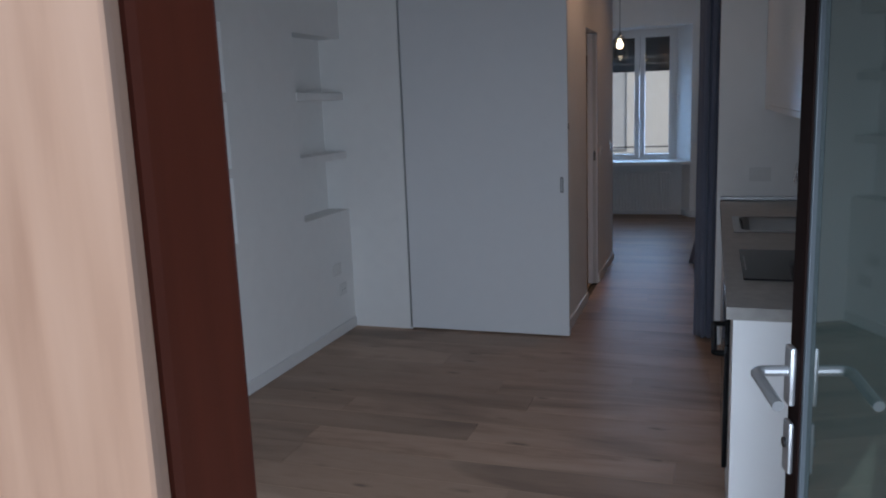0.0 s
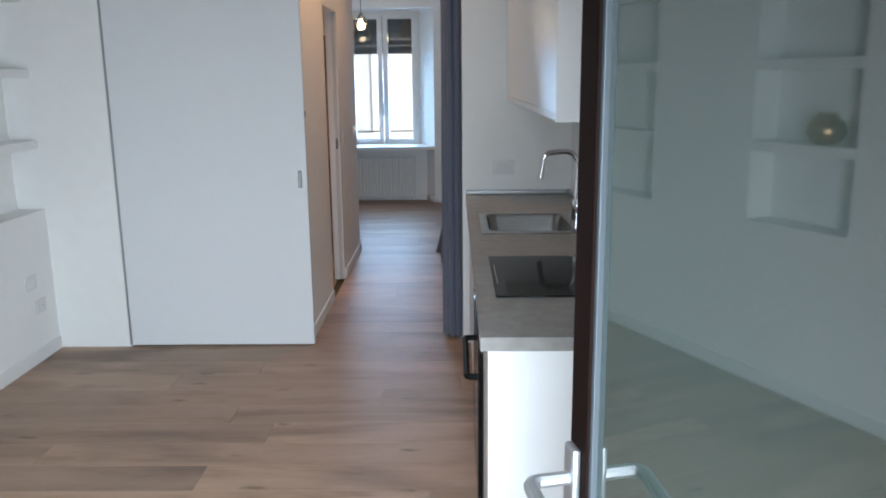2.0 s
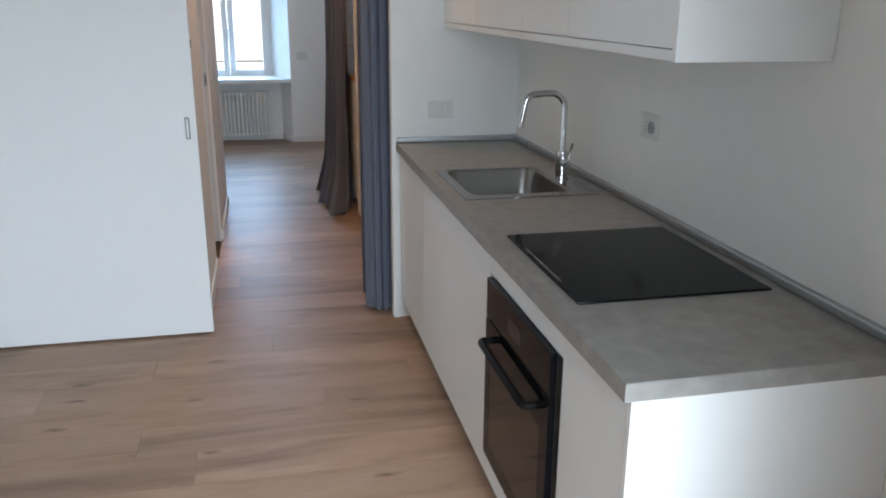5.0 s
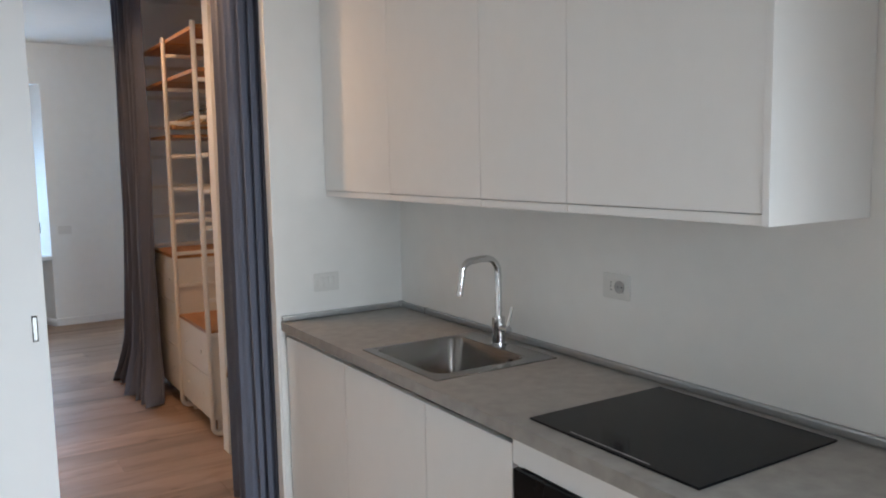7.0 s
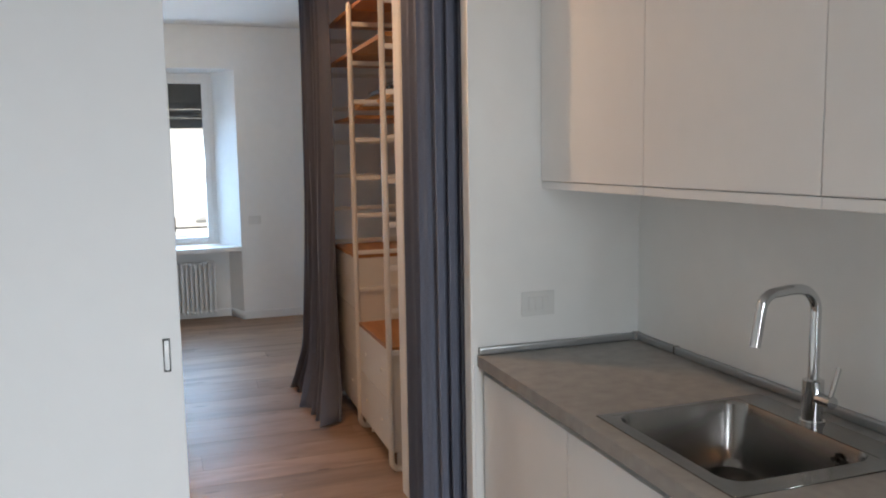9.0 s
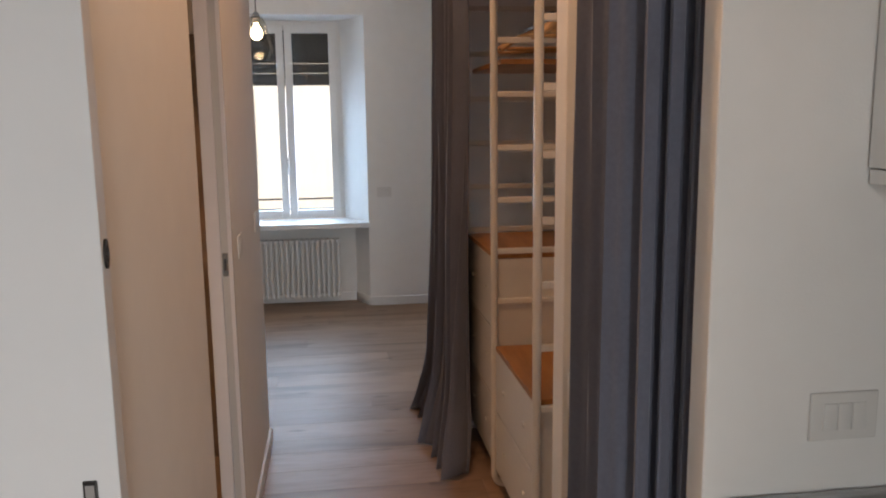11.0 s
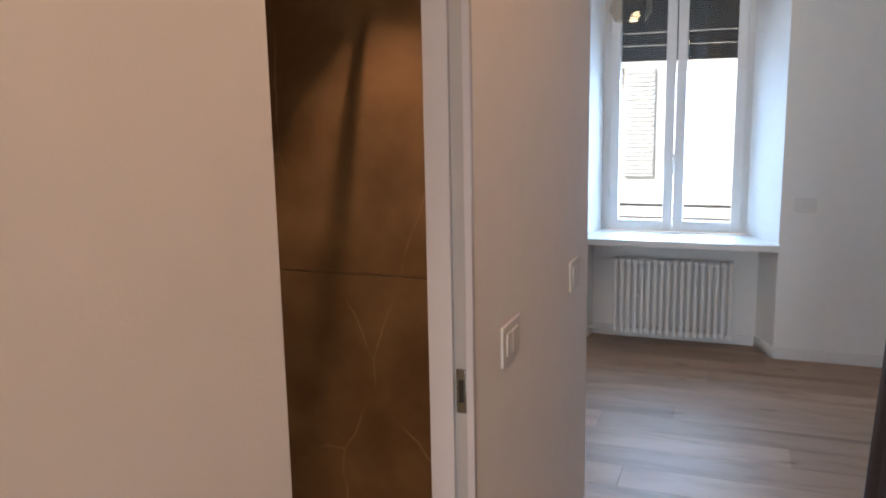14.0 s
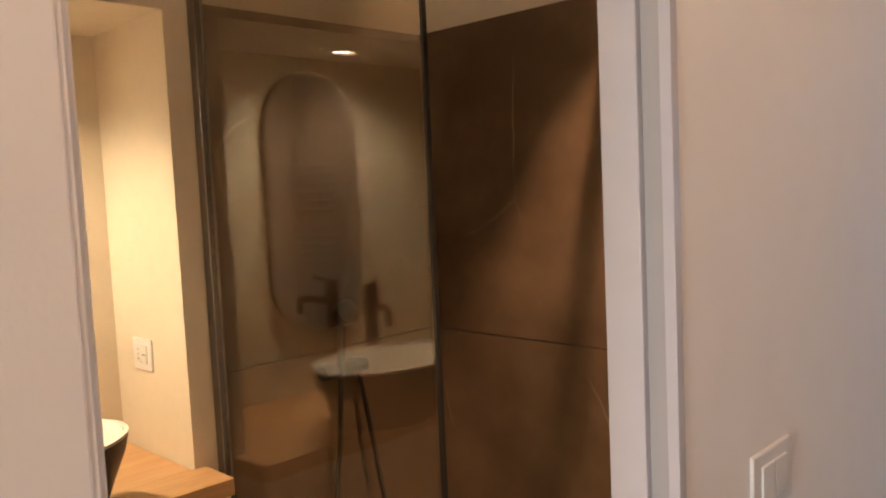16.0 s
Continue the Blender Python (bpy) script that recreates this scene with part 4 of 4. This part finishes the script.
bmesh.ops.transform(bm, matrix=pose(0.20, 6.29, 0.44, 0, -90, 0), verts=bm.verts)
wd = part("door_ring", bm, CHROME, wash, "chrome porthole ring")
bm = bmesh.new()
lathe(bm, (0, 0, 0), [(0.15, 0.01), (0.14, 0.03), (0.08, 0.05), (0.001, 0.055)], 40)
bmesh.ops.transform(bm, matrix=pose(0.20, 6.29, 0.44, 0, -90, 0), verts=bm.verts)
part("door_glass", bm, GLASSBLACK, wd)
bm = bmesh.new()
rod(bm, (0.192, 6.29, 0.79), (0.17, 6.29, 0.79), 0.028, 24)
part("dial", bm, CHROME, wash)
for y in (6.05, 6.53):
    bm = bmesh.new()
    rod(bm, (0.26, y, 0), (0.26, y, 0.02), 0.02)
    part("foot", bm, RUBBER, wash)

# ---- living room ----
win = thing("window_1", (-0.81, 11.52, 0.71), "white two-casement window with dark roller shutter half down", "window", kind="structure")
WX0, WX1, WZ0, WZ1, WY = -1.25, -0.375, 0.712, 2.345, 11.50
part("outer_frame", B(((WX0 - 0.04, WY + 0.01, WZ0), (WX0 + 0.03, WY + 0.07, 2.385)), ((WX1 - 0.03, WY + 0.01, WZ0), (WX1 + 0.035, WY + 0.07, 2.385)),
                      ((WX0 + 0.03, WY + 0.01, WZ1 - 0.03), (WX1 - 0.03, WY + 0.07, 2.385)), ((WX0 + 0.03, WY + 0.01, WZ0), (WX1 - 0.03, WY + 0.07, WZ0 + 0.03))), TRIM, win)
for x0, x1 in ((WX0 + 0.01, -0.818), (-0.810, WX1 - 0.005)):
    z0, z1 = WZ0 + 0.012, WZ1
    sash = part("sash", B(((x0, WY - 0.012, z0), (x0 + 0.062, WY + 0.045, z1)), ((x1 - 0.062, WY - 0.012, z0), (x1, WY + 0.045, z1)),
                          ((x0 + 0.062, WY - 0.012, z0), (x1 - 0.062, WY + 0.045, z0 + 0.062)), ((x0 + 0.062, WY - 0.012, z1 - 0.062), (x1 - 0.062, WY + 0.045, z1)), bevel=0.004), TRIM, win)
    pane = part("pane", B(((x0 + 0.06, WY + 0.012, z0 + 0.06), (x1 - 0.06, WY + 0.018, z1 - 0.06))), PANE, sash)
    pane.visible_shadow = False
bm = B(((-0.825, WY - 0.026, 1.17), (-0.803, WY - 0.012, 1.24)), bevel=0.003)
grip = part("window_handle", bm, PLASTIC, win)
bm = bmesh.new()
tube(bm, [(-0.814, WY - 0.02, 1.205), (-0.814, WY - 0.05, 1.205), (-0.814, WY - 0.055, 1.20), (-0.814, WY - 0.055, 1.10)], 0.008, 8)
part("lever", bm, PLASTIC, grip)
for z in (0.95, 2.05):
    bm = bmesh.new()
    rod(bm, (WX0 + 0.012, WY - 0.02, z), (WX0 + 0.012, WY - 0.02, z + 0.07), 0.009, 10)
    part("hinge", bm, PLASTIC, win)
whole("window_sill", B(((-1.40, Y_FAR - 0.035, 0.668), (-0.145, 11.50, 0.711)), bevel=0.006), TRIM, "white stone window sill above radiator", "sill", "structure")
roll = thing("roller_shutter", (-0.81, 11.62, 1.88), "dark roller shutter lowered over the window top", "shutter")
for k in range(13):
    z = 1.875 + 0.042 * k
    part("slat", B(((WX0 - 0.02, 11.605, z), (WX1 + 0.02, 11.618, z + (0.0395 if k in (1, 3) else 0.0418))), bevel=0.0008), SLAT, roll)
part("end_bar", B(((WX0 - 0.02, 11.600, 1.855), (WX1 + 0.02, 11.622, 1.875)), bevel=0.003), SLAT, roll)
guard = thing("window_rail", (-0.81, 11.70, 0.71), "thin dark iron guard rail outside the window", "railing")
bm = bmesh.new()
rod(bm, (-1.30, 11.70, 0.865), (-0.33, 11.70, 0.865), 0.009, 8)
part("bar", bm, BLACK, guard)
bm = bmesh.new()
rod(bm, (-1.30, 11.70, 0.775), (-0.33, 11.70, 0.775), 0.006, 8)
part("bar", bm, BLACK, guard)
# radiator
rad = thing("radiator", (-0.775, 11.27, 0.05), "white column radiator under the window", "radiator")
N = 18
for k in range(N):
    x = -1.142 + 0.0426 * k
    bm = bmesh.new()
    for y in (11.205, 11.265):
        rod(bm, (x, y, 0.085), (x, y, 0.535), 0.0128, 10)
    box(bm, (x - 0.018, 11.188, 0.528), (x + 0.018, 11.282, 0.566), 0.012)
    box(bm, (x - 0.018, 11.188, 0.055), (x + 0.018, 11.282, 0.093), 0.012)
    part("column", bm, TRIM, rad)
for z in (0.076, 0.547):
    bm = bmesh.new()
    rod(bm, (-1.16, 11.235, z), (-0.41, 11.235, z), 0.016, 10)
    part("header", bm, TRIM, rad)
bm = bmesh.new()
tube(bm, [(-1.16, 11.255, 0.547), (-1.25, 11.255, 0.547), (-1.29, 11.25, 0.547)], 0.009, 8)
rod(bm, (-1.235, 11.255, 0.547), (-1.235, 11.205, 0.547), 0.016, 12)
part("valve", bm, TRIM, rad)
bm = bmesh.new()
tube(bm, [(-1.16, 11.255, 0.076), (-1.24, 11.255, 0.076), (-1.25, 11.255, 0.066), (-1.33, 11.25, 0.066)], 0.009, 8)
part("pipe", bm, TRIM, rad)
for x in (-1.0, -0.55):
    part("bracket", B(((x - 0.01, 11.235, 0.30), (x + 0.01, 11.342, 0.33))), TRIM, rad)
# pendant lamp
PX, PY = -0.889, 9.816
pend = thing("pendant_lamp", (PX, PY, H), "smoked glass pendant lamp with glowing bulb", "lamp")
bm = bmesh.new()
rod(bm, (PX, PY, 2.22), (PX, PY, H), 0.0035, 8)
part("cord", bm, BLACK, pend)
bm = bmesh.new()
lathe(bm, (PX, PY, H - 0.03), [(0.05, 0.03), (0.05, 0.005), (0.02, 0.0)], 24)
part("canopy", bm, BLACK, pend)
bm = bmesh.new()
lathe(bm, (PX, PY, 2.165), [(0.022, 0), (0.024, 0.03), (0.024, 0.05), (0.014, 0.065), (0.006, 0.072)], 20)
part("socket", bm, STEEL, pend, "brass-grey lamp holder")
bm = bmesh.new()
rings = []
for r, z in ((0.032, 2.205), (0.055, 2.175), (0.100, 1.995), (0.072, 1.945)):
    rings.append([bm.verts.new((PX + r * math.cos(2 * math.pi * k / 10), PY + r * math.sin(2 * math.pi * k / 10), z)) for k in range(10)])
for a, b in zip(rings, rings[1:]):
    for k in range(10):
        bm.faces.new((a[k], a[(k + 1) % 10], b[(k + 1) % 10], b[k]))
shade = part("shade", bm, LAMPGLASS, pend, "faceted smoked glass shade", smooth=False)
sol = shade.modifiers.new("thickness", "SOLIDIFY")
sol.thickness = 0.002
shade.visible_shadow = False
bm = bmesh.new()
lathe(bm, (PX, PY, 2.06), [(0.001, 0), (0.02, 0.004), (0.034, 0.02), (0.038, 0.04), (0.032, 0.065), (0.016, 0.09), (0.014, 0.105)], 24)
b = part("bulb", bm, BULB, pend, "warm glowing bulb")
b.visible_shadow = False

# recessed ceiling spotlights; the one at (-1.45, 6.15) is added for the bathroom fill
for x, y, z in ((-0.35, 6.05, H), (-0.15, 7.35, H), (-1.34, 7.81, 2.40), (-1.95, 6.75, 2.40), (-1.45, 6.15, 2.40), (-2.31, 6.80, 1.90)):
    s = thing("ceiling_spotlight", (x, y, z), "round white recessed ceiling spotlight, lit", "spotlight", "ceiling spotlights")
    bm = bmesh.new()
    lathe(bm, (x, y, z), [(0.045, -0.001), (0.045, -0.006), (0.034, -0.008), (0.032, -0.001)], 28)
    part("ring", bm, TRIM, s)
    bm = bmesh.new()
    lathe(bm, (x, y, z), [(0.001, -0.0035), (0.031, -0.0035), (0.031, -0.001), (0.001, -0.001)], 24)
    part("lens", bm, SPOTGLOW, s)

# ---- bathroom ----
tiles = thing("tiled_wall", (-1.5, 8.14, 0), "brown marble-look tiles on the shower walls", "wall", kind="structure")
part("joint_bed", B(((-2.10, 8.143, 0), (-0.866, 8.1495, 1.92)), ((-2.0995, 7.42, 0), (-2.093, 8.143, 1.92))), GAP, tiles)
for z0, z1 in ((0.0, 0.188), (0.191, 1.053), (1.056, 1.92)):
    part("tile", B(((-2.088, 8.133, z0), (-0.867, 8.144, z1)), bevel=0.0008), TILE, tiles)
    part("tile", B(((-2.094, 7.425, z0), (-2.085, 8.131, z1)), bevel=0.0008), TILE, tiles)
screen = thing("shower_screen", (-1.7, 7.417, 0), "fixed smoked glass shower screen with black edge", "shower screen")
part("pane", B(((-2.07, 7.413, 0.02), (-1.348, 7.421, 1.935))), SHOWERGLASS, screen)
part("edge_seal", B(((-1.3475, 7.412, 0.02), (-1.3415, 7.422, 1.935))), BLACK, screen, "thin black edge")
part("wall_profile", B(((-2.10, 7.405, 0.0), (-2.068, 7.429, 1.94)), bevel=0.002), STEEL, screen, "slim metal wall profile")
part("floor_profile", B(((-2.068, 7.409, 0.0), (-1.342, 7.425, 0.02))), BLACK, screen)
head = thing("rain_shower", (-1.41, 8.133, 1.96), "flat black rain shower head on a long arm", "shower")
bm = bmesh.new()
rod(bm, (-1.41, 8.133, 1.965), (-1.41, 8.118, 1.965), 0.017, 20)
part("rosette", bm, BLACK, head)
part("arm", B(((-1.422, 7.60, 1.955), (-1.398, 8.125, 1.975)), bevel=0.003), BLACK, head)
part("plate", B(((-1.53, 7.42 + 0.02, 1.935), (-1.29, 7.68, 1.945)), bevel=0.003), BLACK, head)
bm = bmesh.new()
rod(bm, (-1.41, 7.60, 1.944), (-1.41, 7.60, 1.96), 0.02, 16)
part("joint", bm, BLACK, head)
mixer = thing("shower_mixer", (-2.085, 7.76, 1.0), "black shower mixer with hand shower and hose", "shower mixer")
bm = bmesh.new()
rod(bm, (-2.06, 7.70, 1.0), (-2.06, 7.84, 1.0), 0.02, 16)
for y in (7.72, 7.82):
    rod(bm, (-2.087, y, 1.0), (-2.055, y, 1.0), 0.022, 16)
part("body", bm, BLACK, mixer)
bm = bmesh.new()
rod(bm, (-2.05, 7.75, 0.98), (-2.03, 7.75, 1.16), 0.011, 12)
rod(bm, (-2.03, 7.75, 1.15), (-2.0, 7.75, 1.165), 0.03, 16, 0.034)
part("hand_shower", bm, BLACK, mixer)
bm = bmesh.new()
hose = [(-2.05, 7.75, 0.98)] + [(-2.045 + 0.02 * math.sin(math.pi * t), 7.75 - 0.13 * math.sin(math.pi * t) + 0.07 * t, 0.98 - 0.85 * math.sin(math.pi * t) ** 0.8) for t in [k / 24 for k in range(1, 24)]] + [(-2.06, 7.82, 0.985)]
hose = [(x, 7.75 + 0.07 * k / 24 + (0.17 if k > 12 else -0.17) * math.sin(math.pi * min(k, 24 - k) / 24), z) for k, (x, y, z) in enumerate(hose)]
tube(bm, hose, 0.007, 8)
part("hose", bm, BLACK, mixer)
# vanity in the recess
vanity = thing("vanity_shelf", (-2.24, 6.8, 0.84), "thick oak vanity shelf in the lit recess", "shelf")
part("top", B(((-2.475, 6.21, 0.80), (-2.105, 7.34, 0.84)), ((-2.105, 6.15, 0.80), (-1.975, 7.375, 0.84)), bevel=0.002), BENCH, vanity)
part("front", B(((-2.098, 6.15, 0.55), (-1.985, 7.37, 0.798)), bevel=0.002), BATHWALL, vanity)
basin = thing("wash_basin", (-2.03, 6.92, 0.84), "oval white vessel basin with dark outside", "basin")
bm = bmesh.new()
lathe(bm, (-2.03, 6.92, 0.841), [(0.12, 0), (0.155, 0.03), (0.19, 0.13), (0.197, 0.165)], 40, 0.85, 1.2)
part("outside", bm, CERAMICDARK, basin, "dark outer shell")
bm = bmesh.new()
lathe(bm, (-2.03, 6.92, 0.841), [(0.197, 0.1655), (0.198, 0.172), (0.190, 0.172), (0.18, 0.13), (0.12, 0.05), (0.01, 0.04)], 40, 0.85, 1.2)
part("bowl", bm, CERAMIC, basin, "white glazed bowl")
btap = thing("basin_tap", (-2.36, 6.70, 0.84), "tall matt black basin tap", "tap")
bm = bmesh.new()
rod(bm, (-2.36, 6.70, 0.84), (-2.36, 6.70, 1.17), 0.022, 20)
part("body", bm, BLACK, btap)
bm = bmesh.new()
tube(bm, [(-2.36, 6.70, 1.10), (-2.25, 6.74, 1.105), *arc((-2.25, 6.74, 1.085), 0.02, 90, 0, (1, 0.1, 0), (0, 0, 1), 5), (-2.23, 6.742, 1.05)], 0.012, 12)
part("spout", bm, BLACK, btap)
bm = bmesh.new()
rod(bm, (-2.36, 6.70, 1.165), (-2.30, 6.73, 1.185), 0.006, 10)
part("lever", bm, BLACK, btap)
mir = thing("wall_mirror", (-2.475, 6.82, 1.03), "tall pill-shaped mirror in the recess", "mirror")


def pill(x, cy, z0, z1, r):
    return [(x, cy + r * math.cos(t), z1 - r + r * math.sin(t)) for t in [math.pi * k / 20 for k in range(21)]] + [(x, cy + r * math.cos(t), z0 + r + r * math.sin(t)) for t in [math.pi + math.pi * k / 20 for k in range(21)]]


for nm, x0, x1, r, mt in (("frame", -2.479, -2.466, 0.181, STEEL), ("glass", -2.466, -2.463, 0.178, MIRROR)):
    bm = bmesh.new()
    a, b = [bm.verts.new(p) for p in pill(x0, 6.82, 1.025, 1.855, r)], [bm.verts.new(p) for p in pill(x1, 6.82, 1.025, 1.855, r)]
    bm.faces.new(b)
    bm.faces.new(list(reversed(a)))
    for k in range(len(a)):
        bm.faces.new((a[k], a[(k + 1) % len(a)], b[(k + 1) % len(a)], b[k]))
    bmesh.ops.recalc_face_normals(bm, faces=bm.faces)
    part(nm, bm, mt, mir, smooth=False)
switch_plate((-2.32, 7.345, 1.09), 0, "white socket on the recess side wall", 2, 0.10, True)
towel = thing("towel_radiator", (-1.12, 5.79, 0.75), "white ladder towel radiator on the bathroom wall", "radiator")
for x in (-1.31, -0.93):
    bm = bmesh.new()
    rod(bm, (x, 5.80, 0.74), (x, 5.80, 1.64), 0.016, 12)
    part("upright", bm, TRIM, towel)
    for z in (0.86, 1.52):
        part("bracket", B(((x - 0.01, 5.75, z), (x + 0.01, 5.80, z + 0.02))), TRIM, towel)
for k in range(19):
    if k != 6:
        bm = bmesh.new()
        rod(bm, (-1.31, 5.815, 1.61 - 0.046 * k), (-0.93, 5.815, 1.61 - 0.046 * k), 0.011, 10)
        part("bar", bm, TRIM, towel)

# ---- floor planks ----
rng = random.Random(5)
unit = bmesh.new()
box(unit, (-0.5, -0.5, -0.5), (0.5, 0.5, 0.5))
PW = 0.205


def planks(x0, x1, y0, y1):
    rows = int(math.ceil((y1 - y0) / PW))
    for r in range(rows):
        ya, yb = y0 + r * PW, min(y0 + (r + 1) * PW, y1)
        x = x0 - rng.uniform(0.0, 1.5)
        while x < x1:
            n = x + rng.uniform(1.5, 2.1)
            a, b = max(x, x0), min(n, x1)
            if b - a > 0.03:
                bm = bmesh.new()
                box(bm, (a + 0.0004, ya + 0.0004, -0.0155), (b - 0.0004, yb - 0.0004, 0.0))
                top = [e for e in bm.edges if all(v.co.z > -0.001 for v in e.verts)]
                bmesh.ops.bevel(bm, geom=top, offset=0.0009, segments=1, affect="EDGES")
                ob = new("plank", mesh_of("plank", bm, OAK, False))
                ob.parent = floor
            x = n


planks(X_LEFT, X_RIGHT, 1.45, 5.65)
planks(X_COR, 0.86, 5.65, 8.263)
planks(-3.7, 1.06, 8.263, 11.34)
